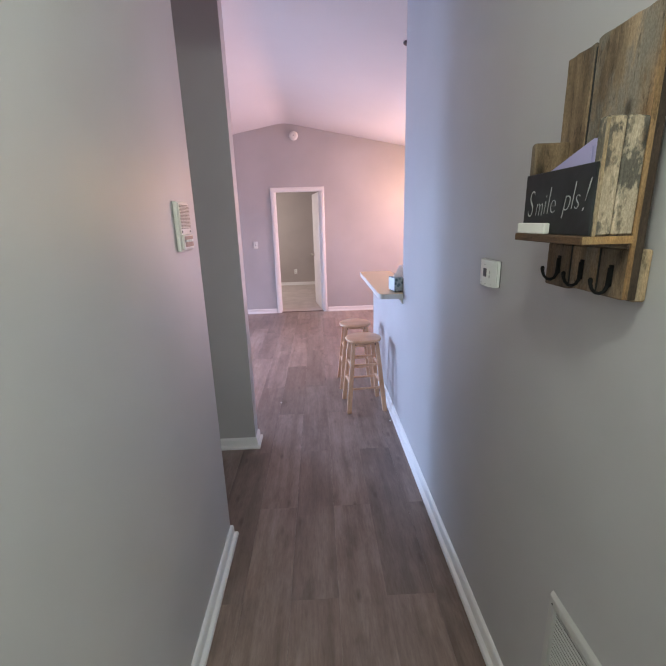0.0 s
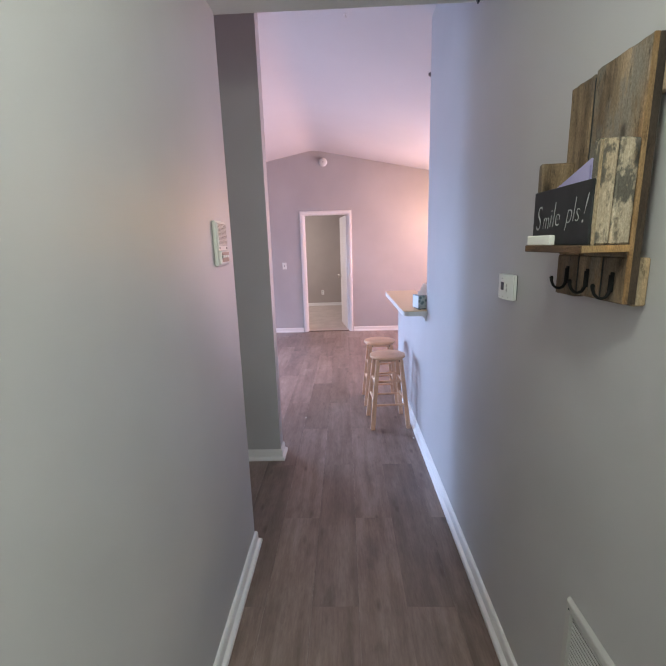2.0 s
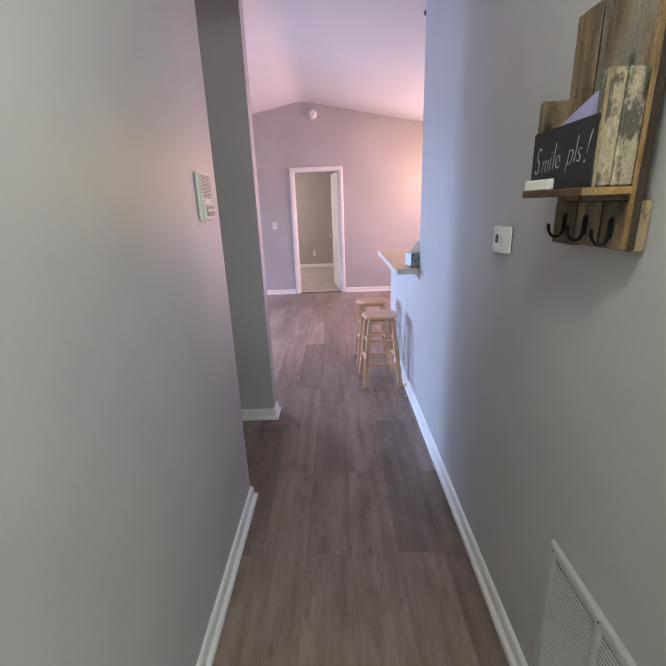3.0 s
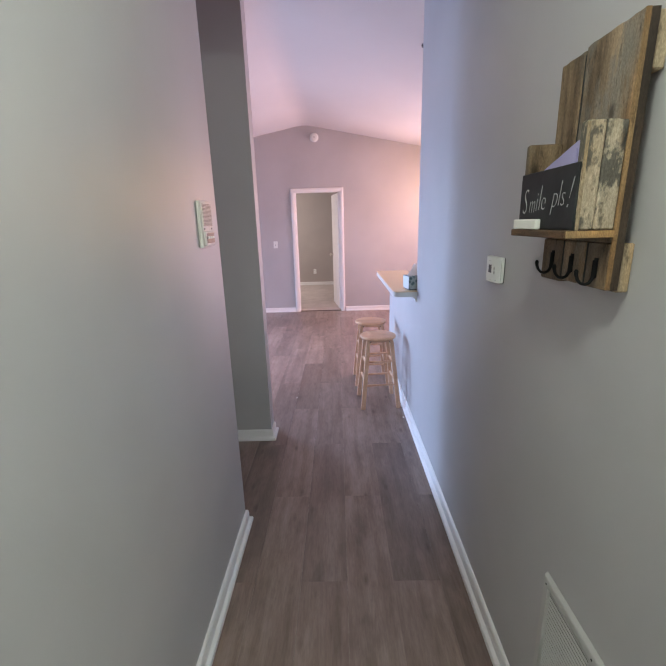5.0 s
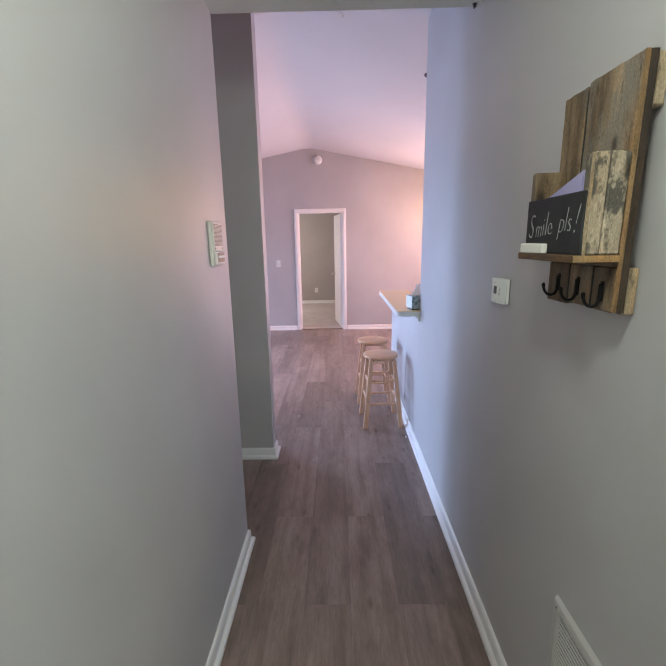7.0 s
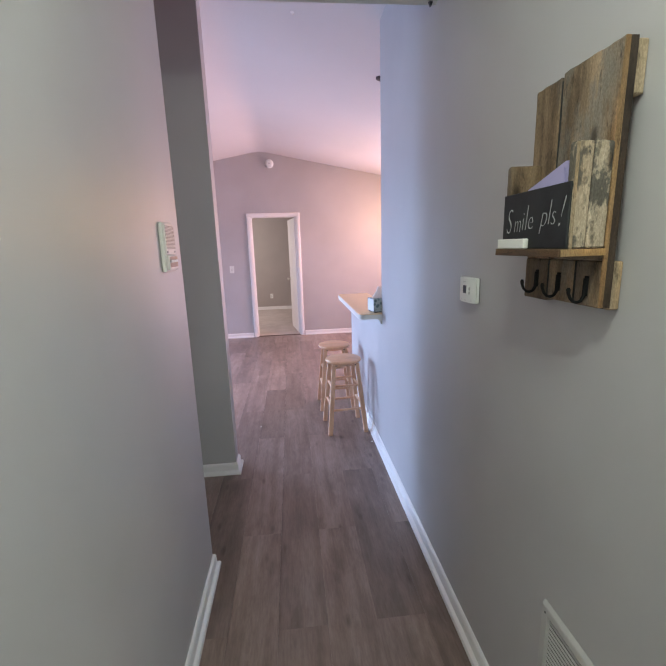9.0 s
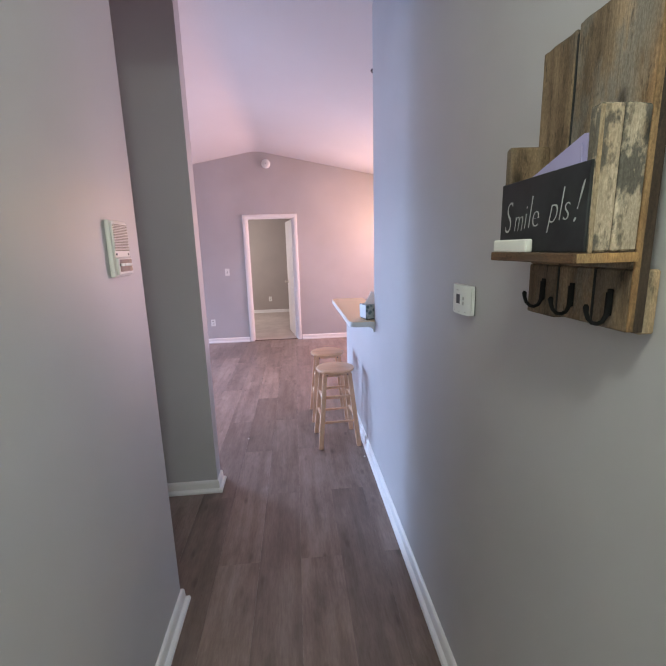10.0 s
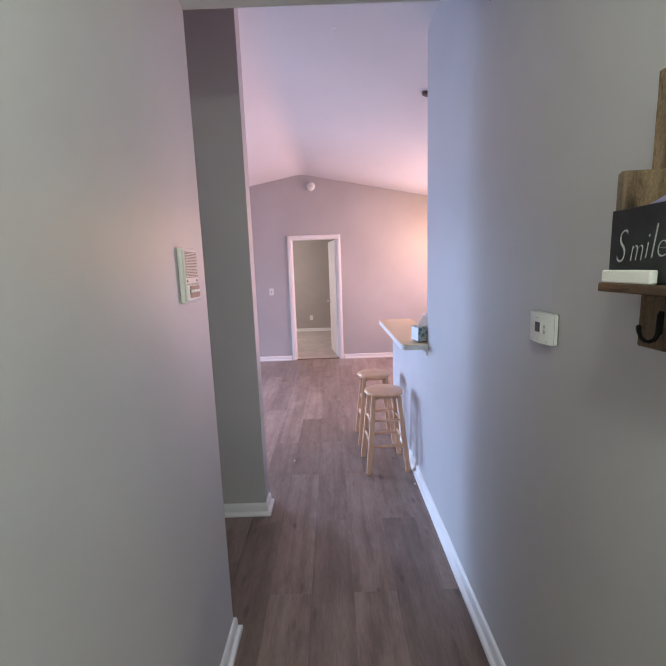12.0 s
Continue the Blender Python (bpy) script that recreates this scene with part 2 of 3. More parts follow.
def floral():
    m = material("printed_carton", (0.3, 0.36, 0.38), 0.45)
    v = coords(m)
    vo = node(m, "ShaderNodeTexVoronoi", Scale=38.0)
    link(m, v, vo.inputs["Vector"])
    base = ramp(m, vo.outputs["Distance"], (0.0, (0.05, 0.09, 0.10)), (0.35, (0.16, 0.24, 0.26)), (0.55, (0.42, 0.48, 0.50)))
    link(m, base, bsdf(m).inputs["Base Color"])
    return m


CARTON = floral()
CARTON_PALE = paint("pale_carton", (0.62, 0.66, 0.68), 0.5, 60.0, 0.1, 0.12)

# ---- mesh helpers ----


def mesh_of(name, bm, mat, smooth=False):
    me = bpy.data.meshes.new(name)
    bmesh.ops.recalc_face_normals(bm, faces=bm.faces)
    bm.to_mesh(me)
    bm.free()
    me.materials.append(mat)
    if smooth:
        for p in me.polygons:
            p.use_smooth = True
    return me


def part(name, bm, mat, parent=None, label="", smooth=False):
    ob = new(name, mesh_of(name, bm, mat, smooth))
    if parent is not None:
        ob.parent = parent
    if label:
        ob["label"] = label
    return ob


def thing(name, label, category, where=(0, 0, 0), turn=0.0, group="", kind=""):
    ob = new(name)
    ob.matrix_world = pose(*where, 0, 0, turn)
    return tagged(ob, label, category, group, kind)


def box(x0, x1, y0, y1, z0, z1, bevel=0.0, segments=2, bm=None):
    out = bm or bmesh.new()
    made = bmesh.ops.create_cube(out, size=1.0, matrix=Matrix.LocRotScale(
        ((x0 + x1) / 2, (y0 + y1) / 2, (z0 + z1) / 2), None, (abs(x1 - x0), abs(y1 - y0), abs(z1 - z0))))
    if bevel:
        edges = {e for v in made["verts"] for e in v.link_edges}
        bmesh.ops.bevel(out, geom=list(edges), offset=bevel, segments=segments, profile=0.5, affect="EDGES")
    return out


def prism(points, axis, a, b, bm=None):
    """A polygon in the plane across axis, drawn out from a to b. For y the points are (x, z), for x (y, z), for z (x, y)."""
    out = bm or bmesh.new()

    def put(p, d):
        return {"y": (p[0], d, p[1]), "x": (d, p[0], p[1]), "z": (p[0], p[1], d)}[axis]

    lower = [out.verts.new(put(p, a)) for p in points]
    upper = [out.verts.new(put(p, b)) for p in points]
    out.faces.new(lower)
    out.faces.new(upper[::-1])
    n = len(points)
    for i in range(n):
        out.faces.new((lower[i], upper[i], upper[(i + 1) % n], lower[(i + 1) % n]))
    return out


def rod(p, q, r0, r1=None, sides=14, bm=None):
    """A tapered round bar from p to q."""
    out = bm or bmesh.new()
    p, q = Vector(p), Vector(q)
    m = (q - p).to_track_quat("Z", "Y").to_matrix().to_4x4()
    m.translation = (p + q) / 2
    bmesh.ops.create_cone(out, cap_ends=True, segments=sides, radius1=r0, radius2=r0 if r1 is None else r1, depth=(q - p).length, matrix=m)
    return out


def lathe(profile, sides=32, bm=None):
    """A turned shape about z from (radius, height) pairs."""
    out = bm or bmesh.new()
    rings = []
    for r, z in profile:
        rings.append([out.verts.new((r * math.cos(2 * math.pi * k / sides), r * math.sin(2 * math.pi * k / sides), z)) for k in range(sides)])
    for a, b in zip(rings, rings[1:]):
        for k in range(sides):
            out.faces.new((a[k], a[(k + 1) % sides], b[(k + 1) % sides], b[k]))
    out.faces.new(rings[0][::-1])
    out.faces.new(rings[-1])
    return out


def tube(path, r, sides=10, bm=None):
    """A round wire along a path, its radius r(k) for the k-th point."""
    out = bm or bmesh.new()
    rings = []
    for k, p in enumerate(path):
        d = (Vector(path[min(k + 1, len(path) - 1)]) - Vector(path[max(k - 1, 0)])).normalized()
        side = d.cross(Vector((0, 1, 0))).normalized()
        up = side.cross(d).normalized()
        rings.append([out.verts.new(Vector(p) + r(k) * (math.cos(a) * side + math.sin(a) * up)) for a in [2 * math.pi * j / sides for j in range(sides)]])
    for a, b in zip(rings, rings[1:]):
        for k in range(sides):
            out.faces.new((a[k], a[(k + 1) % sides], b[(k + 1) % sides], b[k]))
    out.faces.new(rings[0][::-1])
    out.faces.new(rings[-1])
    return out


# ---- structure ----
LEFT, RIGHT = -0.032, 1.035          # faces of the hall's walls
TURN_Y = 1.933                       # end of the hall's flat ceiling
LEFT_END = 1.915                     # end of the hall's left wall
STUB_Y, STUB_T, STUB_X = 2.790, 0.115, -0.031
REND = 2.926                         # end of the full-height right wall
HALF_END = 4.42
FAR = 7.285
HALL_H = 2.44
WEST, EAST = -3.6, 3.6
RIDGE_X, RIDGE_Z, FALL = -0.01, 3.075, 0.197
T = 0.115


def vault(x):
    return RIDGE_Z - FALL * abs(x - RIDGE_X)


def structure(name, bm, mat, label, category="wall", parent=None):
    return tagged(part(name, bm, mat), label, category, kind="structure")


structure("wall_hall_west", box(LEFT - T, LEFT, -2.2, LEFT_END, 0, HALL_H - 0.0005, 0.004), WALL, "grey painted drywall wall of the narrow hall")
section = [(RIGHT, 0), (RIGHT + T, 0), (RIGHT + T, vault(RIGHT + T) + 0.02), (RIGHT, vault(RIGHT) + 0.02)]
bm = prism(section, "y", -0.80, REND)
prism(section, "y", -2.2, -1.70, bm)
box(RIGHT, RIGHT + T, -1.70, -0.80, 2.08, 2.8, bm=bm)
structure("wall_hall_east", bm, WALL, "grey painted drywall wall with rack and thermostat")
structure("half_wall", box(RIGHT, RIGHT + T, REND + 0.0002, HALF_END, 0, 1.020), WALL, "painted half wall under the breakfast bar")
structure("wall_stub", prism([(WEST, 0), (STUB_X, 0), (STUB_X, vault(STUB_X) + 0.02), (WEST, vault(WEST) + 0.02)], "y", STUB_Y, STUB_Y + STUB_T), WALL, "grey end wall between side passage and living room")
structure("wall_over_hall", prism([(WEST, HALL_H + 0.05), (RIGHT, HALL_H + 0.05), (RIGHT, vault(RIGHT) + 0.02), (RIDGE_X, RIDGE_Z + 0.02), (WEST, vault(WEST) + 0.02)], "y", TURN_Y - T, TURN_Y - 0.003), WALL, "painted wall above the hall ceiling")
structure("wall_passage_end", box(-1.75, -1.65, LEFT_END, STUB_Y, 0, 2.9), WALL, "grey wall closing the side passage")
structure("wall_passage_south", box(-1.65, LEFT - T - 0.002, LEFT_END - T, LEFT_END - 0.004, 0, HALL_H + 0.05), WALL, "grey wall of the side passage")
structure("wall_kitchen_south", prism([(RIGHT + T, 0), (EAST, 0), (EAST, vault(EAST) + 0.02), (RIGHT + T, vault(RIGHT + T) + 0.02)], "y", TURN_Y - T, TURN_Y), WALL, "painted kitchen wall")
bm = box(EAST, EAST + T, TURN_Y - T, 5.9, 0, vault(EAST) + 0.05)
box(EAST, EAST + T, 7.1, FAR + T, 0, vault(EAST) + 0.05, bm=bm)
box(EAST, EAST + T, 5.9, 7.1, 0, 0.85, bm=bm)
box(EAST, EAST + T, 5.9, 7.1, 2.05, vault(EAST) + 0.05, bm=bm)
structure("wall_east", bm, WALL, "painted side wall of kitchen and dining room")

bm = box(WEST - T, WEST, TURN_Y - T, 4.9, 0, vault(WEST) + 0.05)
box(WEST - T, WEST, 7.15, FAR + T, 0, vault(WEST) + 0.05, bm=bm)
box(WEST - T, WEST, 4.9, 7.15, 2.06, vault(WEST) + 0.05, bm=bm)
structure("wall_west", bm, WALL, "painted side wall with a patio door opening")

# far wall with the bedroom door's opening
D0, D1, DH = -0.212, 0.530, 2.035
JAMB = 0.018
bm = prism([(WEST, 0), (D0 - JAMB, 0), (D0 - JAMB, vault(D0 - JAMB) + 0.02), (WEST, vault(WEST) + 0.02)], "y", FAR, FAR + T)
prism([(D1 + JAMB, 0), (EAST, 0), (EAST, vault(EAST) + 0.02), (D1 + JAMB, vault(D1 + JAMB) + 0.02)], "y", FAR, FAR + T, bm)
prism([(D0 - JAMB, DH + JAMB), (D1 + JAMB, DH + JAMB), (D1 + JAMB, vault(D1 + JAMB) + 0.02), (RIDGE_X, RIDGE_Z + 0.02), (D0 - JAMB, vault(D0 - JAMB) + 0.02)], "y", FAR, FAR + T, bm)
structure("wall_far", bm, WALL, "pinkish grey gable wall with a bedroom doorway")

# hall's back end
structure("wall_hall_south", box(LEFT - T, RIGHT + T, -2.2 - T, -2.2, 0, HALL_H), WALL, "painted wall closing the hall")

# bedroom shell
BY = 10.55
structure("wall_bedroom_north", box(-2.0, 2.6, BY, BY + T, 0, HALL_H), BEDWALL, "olive grey bedroom wall")
bm = box(-2.0 - T, -2.0, FAR + T, 8.6, 0, HALL_H)
box(-2.0 - T, -2.0, 9.8, BY + T, 0, HALL_H, bm=bm)
box(-2.0 - T, -2.0, 8.6, 9.8, 0, 0.8, bm=bm)
box(-2.0 - T, -2.0, 8.6, 9.8, 2.1, HALL_H, bm=bm)
structure("wall_bedroom_west", bm, BEDWALL, "olive grey bedroom wall with a window")
structure("wall_bedroom_east", box(2.6, 2.6 + T, FAR + T, BY + T, 0, HALL_H), BEDWALL, "olive grey bedroom wall")
structure("ceiling_bedroom", box(-2.1, 2.7, FAR + T, BY + T, HALL_H, HALL_H + 0.1), CEIL, "white bedroom ceiling", "ceiling")
structure("floor_bedroom", box(-2.0, 2.6, FAR + 0.05, BY, -0.10, 0.004), CARPET, "beige cut-pile bedroom carpet", "carpet")

# ceilings
structure("ceiling_hall", box(LEFT - T, RIGHT + T, -2.3, TURN_Y, HALL_H, HALL_H + 0.05, 0.004), HALLCEIL, "flat textured hall ceiling", "ceiling")
soft = [(RIDGE_X + d, RIDGE_Z - FALL * (d * d + 0.14 ** 2) / 0.28) for d in [-0.14 + 0.28 * k / 28 for k in range(29)]]  # taped and floated ridge
ridge = [(WEST - T, vault(WEST - T)), *soft, (EAST + T, vault(EAST + T)), (EAST + T, vault(EAST + T) + 0.12), (RIDGE_X, RIDGE_Z + 0.12), (WEST - T, vault(WEST - T) + 0.12)]
structure("ceiling_vault", prism(ridge, "y", TURN_Y - T, FAR + T), CEIL, "white vaulted living room ceiling", "ceiling")
roof = [(x, z + 0.16) for x, z in ridge]
structure("roof", prism(roof, "y", TURN_Y - 0.5, BY + 0.5), ROOF, "dark roof over the living room", "roof")
structure("ground", box(-400, 400, -400, 400, -0.40, -0.25), GROUND, "flat lawn round the house", "ground")

# baseboards
PROFILE = [(0, 0), (0.030, 0), (0.030, 0.011), (0.027, 0.018), (0.020, 0.023), (0.014, 0.026), (0.013, 0.062), (0.010, 0.072), (0.005, 0.077), (0, 0.078)]


def baseboard(start, end, out, mitre=(0, 0), label="white painted wooden baseboard with moulded top"):
    """Along a wall's face from start to end (x, y), out: the way it stands proud; mitre: by how much each end runs on at full depth."""
    p, q, o = Vector((*start, 0)), Vector((*end, 0)), Vector((*out, 0))
    d = (q - p).normalized()
    bm = bmesh.new()
    rings = []
    for base, way, grow in ((p, -d, mitre[0]), (q, d, mitre[1])):
        rings.append([bm.verts.new(base + o * a + way * grow * a + Vector((0, 0, b))) for a, b in PROFILE])
    n = len(PROFILE)
    for i in range(n):
        bm.faces.new((rings[0][i], rings[0][(i + 1) % n], rings[1][(i + 1) % n], rings[1][i]))
    bm.faces.new(rings[0])
    bm.faces.new(rings[1][::-1])
    return tagged(part("baseboard", bm, TRIM), label, "baseboard", kind="structure")


baseboard((LEFT, -2.2), (LEFT, LEFT_END), (1, 0), (0, 1))
baseboard((LEFT, LEFT_END), (-1.65, LEFT_END), (0, 1), (1, 0))
baseboard((RIGHT, -0.75), (RIGHT, HALF_END), (-1, 0), (0, 1))
baseboard((RIGHT, HALF_END), (RIGHT + T, HALF_END), (0, 1), (1, 1))
baseboard((-1.65, STUB_Y), (STUB_X, STUB_Y), (0, -1), (0, 1))
baseboard((STUB_X, STUB_Y), (STUB_X, STUB_Y + STUB_T), (1, 0), (1, 1))
baseboard((STUB_X, STUB_Y + STUB_T), (WEST, STUB_Y + STUB_T), (0, 1), (1, 0))
baseboard((WEST, FAR), (-0.292, FAR), (0, -1))
baseboard((0.612, FAR), (EAST, FAR), (0, -1))
baseboard((-2.0, BY), (2.6, BY), (0, -1))


# ---- bedroom door ----
def casing(name, x0, x1, z1, w, y, sign):
    """Door casing round an opening: two legs and a head with a stepped face."""
    t = thing(name, "white painted door casing round the bedroom doorway", "door frame", kind="structure")
    for nm, b in (("casing_leg", (x0 - w, x0, 0, z1)), ("casing_leg", (x1, x1 + w, 0, z1)), ("casing_head", (x0 - w, x1 + w, z1, z1 + w))):
        bm = box(b[0], b[1], y, y + sign * 0.014, b[2], b[3], 0.003)
        g = w * 0.22
        box(b[0] + g, b[1] - g, y + sign * 0.012, y + sign * 0.020, b[2] + (g if b[2] else 0), b[3] - g * 0.5, 0.003, bm=bm)
        part(nm, bm, TRIM, t)
    return t


casing("door_frame_1", D0 - 0.010, D1 + 0.010, DH + 0.008, 0.062, FAR, -1)
bm = box(D0 - JAMB, D0, FAR - 0.002, FAR + T + 0.002, 0, DH)
box(D1, D1 + JAMB, FAR - 0.002, FAR + T + 0.002, 0, DH, bm=bm)
box(D0 - JAMB, D1 + JAMB, FAR - 0.002, FAR + T + 0.002, DH, DH + JAMB, bm=bm)
box(D0, D0 + 0.011, FAR + 0.045, FAR + 0.080, 0, DH, bm=bm)
box(D1 - 0.011, D1, FAR + 0.045, FAR + 0.080, 0, DH, bm=bm)
structure("door_jamb", bm, TRIM, "white door jamb with stop", "door frame")


def door_leaf():
    """Panelled leaf swung into the bedroom; its hinge edge is the origin, its length runs along x."""
    w, h, t = 0.735, 2.015, 0.035
    root = thing("door_1", "white panelled bedroom door standing open", "door", (D1 - 0.008, FAR + T + 0.012, 0.014), 99.0, kind="structure")
    part("door_leaf", box(0, w, -t / 2, t / 2, 0, h, 0.003), TRIM, root)
    for x0, x1 in ((0.10, 0.335), (0.40, 0.635)):
        for z0, z1 in ((0.20, 0.86), (1.02, 1.56), (1.66, 1.90)):
            for s in (-1, 1):
                bm = box(x0, x1, s * t / 2 - 0.003, s * (t / 2 + 0.004), z0, z1, 0.004)
                part("door_panel", bm, TRIM, root)
    for s in (-1, 1):
        k = part("door_handle", lathe([(0.030, 0), (0.030, 0.006), (0.011, 0.010), (0.011, 0.034), (0.024, 0.044), (0.027, 0.056), (0.020, 0.066), (0.004, 0.069)], 24), NICKEL, root, "satin nickel door knob", True)
        k.matrix_local = pose(w - 0.065, s * t / 2, 0.930, -90 * s, 0, 0)
    for z in (0.22, 1.0, 1.80):
        part("hinge", rod((0.0, -t / 2 - 0.004, z), (0.0, -t / 2 - 0.004, z + 0.09), 0.006), NICKEL, root, "satin nickel hinge")
    return root


door_leaf()
structure("threshold_strip", box(D0, D1, FAR + 0.02, FAR + 0.055, 0.0, 0.009, 0.003), wood("threshold_wood", (0.08, 0.05, 0.04), (0.13, 0.09, 0.07), (0.18, 0.13, 0.10), "x"), "dark transition strip between vinyl and carpet", "trim")


# ---- patio door, bedroom window, front door (out of view, let the daylight in) ----
def glazed(name, label, x0, x1, y0, y1, z0, z1, panes, along):
    t = thing(name, label, "window", kind="structure")
    a0, a1 = (y0, y1) if along == "y" else (x0, x1)
    w = 0.05

    def bar(nm, p0, p1, q0, q1):
        b = (x0, x1, p0, p1) if along == "y" else (p0, p1, y0, y1)
        return part(nm, box(*b, q0, q1), TRIM, t)

    bar("window_frame", a0, a1, z0, z0 + w)
    bar("window_frame", a0, a1, z1 - w, z1)
    step = (a1 - a0) / panes
    for k in range(panes + 1):
        c = a0 + k * step
        bar("window_frame", max(a0, c - w / 2), min(a1, c + w / 2), z0 + w + 0.001, z1 - w - 0.001)
    for k in range(panes):
        c0, c1 = a0 + k * step + w / 2 + 0.001, a0 + (k + 1) * step - w / 2 - 0.001
        mid = ((x0 + x1) if along == "y" else (y0 + y1)) / 2
        b = (mid - 0.003, mid + 0.003, c0, c1) if along == "y" else (c0, c1, mid - 0.003, mid + 0.003)
        g = part("pane", box(*b, z0 + w + 0.001, z1 - w - 0.001), GLASSY, t)
        g.visible_shadow = False


glazed("window_1", "white framed sliding patio door", WEST - 0.09, WEST - 0.03, 4.9, 7.15, 0.03, 2.05, 2, "y")
# no known window: added as an opening for the pink fill lamp
glazed("window_4", "unseen white framed window added for the dining fill lamp", EAST + 0.03, EAST + 0.09, 5.9, 7.1, 0.85, 2.05, 2, "y")
glazed("window_2", "white framed bedroom window", -2.09, -2.03, 8.6, 9.8, 0.8, 2.1, 2, "y")
glazed("window_3", "white framed glazed front door", RIGHT + 0.03, RIGHT + 0.09, -1.70, -0.80, 0.02, 2.07, 1, "y")


# ---- breakfast bar ----
def bar_counter():
    t = thing("bar_counter", "cream laminate breakfast bar on the half wall", "counter")
    x0, x1, y0, y1, r = 0.868, 1.165, REND - 0.038, 4.16, 0.045
    pts = [(x1, REND + 0.006), (RIGHT - 0.002, REND + 0.006), (RIGHT - 0.002, y0)]
    for cx, cy, a0 in ((x0 + r, y0 + r, 270), (x0 + r, y1 - r, 180)):
        pts += [(cx + r * math.cos(radians(a0 - 90 * k / 8)), cy + r * math.sin(radians(a0 - 90 * k / 8))) for k in range(9)]
    pts.append((x1, y1))
    bm = prism(pts, "z", 1.022, 1.0545)
    bmesh.ops.bevel(bm, geom=[e for e in bm.edges if max(e.verts[0].co.z, e.verts[1].co.z) < 1.03], offset=0.003, segments=2, affect="EDGES")
    part("edge_band", bm, EDGING, t, "pale rounded edge of the worktop")
    bm = prism(pts, "z", 1.0548, 1.060)
    bmesh.ops.bevel(bm, geom=[e for e in bm.edges if abs(e.verts[0].co.z - e.verts[1].co.z) < 1e-6], offset=0.002, segments=2, affect="EDGES")
    part("countertop", bm, LAMINATE, t)
    bm = prism([(RIGHT, 1.022), (RIGHT - 0.034, 1.022), (RIGHT - 0.030, 1.012), (RIGHT - 0.014, 1.005), (RIGHT - 0.010, 0.985), (RIGHT, 0.978)], "y", REND - 0.012, REND + 0.013)
    part("bracket", bm, TRIM, t, "small white scrolled support bracket")
    return t


bar_counter()


def tissue_box():
    t = thing("tissue_box", "grey-green printed cube tissue box on the breakfast bar", "tissue box", (1.022, 2.992, 1.061), 12)
    part("carton", box(-0.055, 0.055, -0.055, 0.055, 0.006, 0.098, 0.003), CARTON, t)
    part("side_panel", box(-0.0562, -0.0552, -0.052, 0.052, 0.010, 0.094), CARTON_PALE, t, "pale printed side")
    part("base_tray", box(-0.050, 0.050, -0.050, 0.050, 0.0, 0.007), DARK, t)
    bm = bmesh.new()
    tip = [bm.verts.new((0.030 * math.cos(a) + 0.030, 0.018 * math.sin(a), 0.162 + 0.020 * math.sin(2 * a + 1))) for a in [k * math.pi / 6 for k in range(12)]]
    foot = [bm.verts.new((0.042 * math.cos(a) * (1 + 0.25 * math.cos(5 * a)), 0.022 * math.sin(a), 0.097)) for a in [k * math.pi / 6 for k in range(12)]]
    for k in range(12):
        bm.faces.new((foot[k], foot[(k + 1) % 12], tip[(k + 1) % 12], tip[k]))
    bm.faces.new(tip)
    part("tissue", bm, TISSUE, t, "white tissue sticking out of the slot")
    return t


tissue_box()


# ---- bar stools ----
def bar_stool(where, turn):
    t = thing("bar_stool", "round-seated natural beech bar stool beside the breakfast bar", "stool", where, turn, "bar stools at the breakfast bar")
    h, r, foot, top = 0.615, 0.150, 0.151, 0.095
    seat = lathe([(0.02, h - 0.030), (r - 0.016, h - 0.030), (r - 0.005, h - 0.024), (r, h - 0.014), (r - 0.003, h - 0.005), (r - 0.014, h), (0.03, h - 0.003)], 40)
    part("seat", seat, SEATWOOD, t, "smooth round wooden seat", True)
    corners = [(-1, -1), (1, -1), (1, 1), (-1, 1)]

    def leg_at(c, z):
        k = foot + (top - foot) * z / (h - 0.03)
        return Vector((c[0] * k, c[1] * k, z))

    for c in corners:
        bm = bmesh.new()
        p, q = leg_at(c, 0), leg_at(c, h - 0.028)
        ring = []
        for base, half in ((p, 0.0180), (q, 0.0160)):
            ring.append([bm.verts.new(base + Vector((sx * half, sy * half, 0))) for sx, sy in corners])
        for i in range(4):
            bm.faces.new((ring[0][i], ring[0][(i + 1) % 4], ring[1][(i + 1) % 4], ring[1][i]))
        bm.faces.new(ring[0][::-1])
        bm.faces.new(ring[1])
        bmesh.ops.bevel(bm, geom=list(bm.edges), offset=0.004, segments=2, affect="EDGES")
        part("leg", bm, STOOLWOOD, t)
    for i, levels in ((0, (0.205, 0.405)), (2, (0.205, 0.405)), (1, (0.232, 0.385)), (3, (0.232, 0.385))):
        for z in levels:
            a, b = leg_at(corners[i], z), leg_at(corners[(i + 1) % 4], z)
            part("rung", rod(a, b, 0.0095), STOOLWOOD, t, "", True)
    part("seat_block", box(-0.105, 0.105, -0.105, 0.105, h - 0.046, h - 0.0305, 0.003), STOOLWOOD, t)
    for sx in (-1, 1):
        part("bolt", rod((sx * 0.082, -0.1085, h - 0.039), (sx * 0.082, -0.1040, h - 0.039), 0.0060), DARK, t, "dark bolt head under the seat")
    return t


stool = bar_stool((0.812, 3.412, 0.0), 4.0)
copy_thing(stool, pose(0.790, 3.930, 0.0, 0, 0, 1.5))


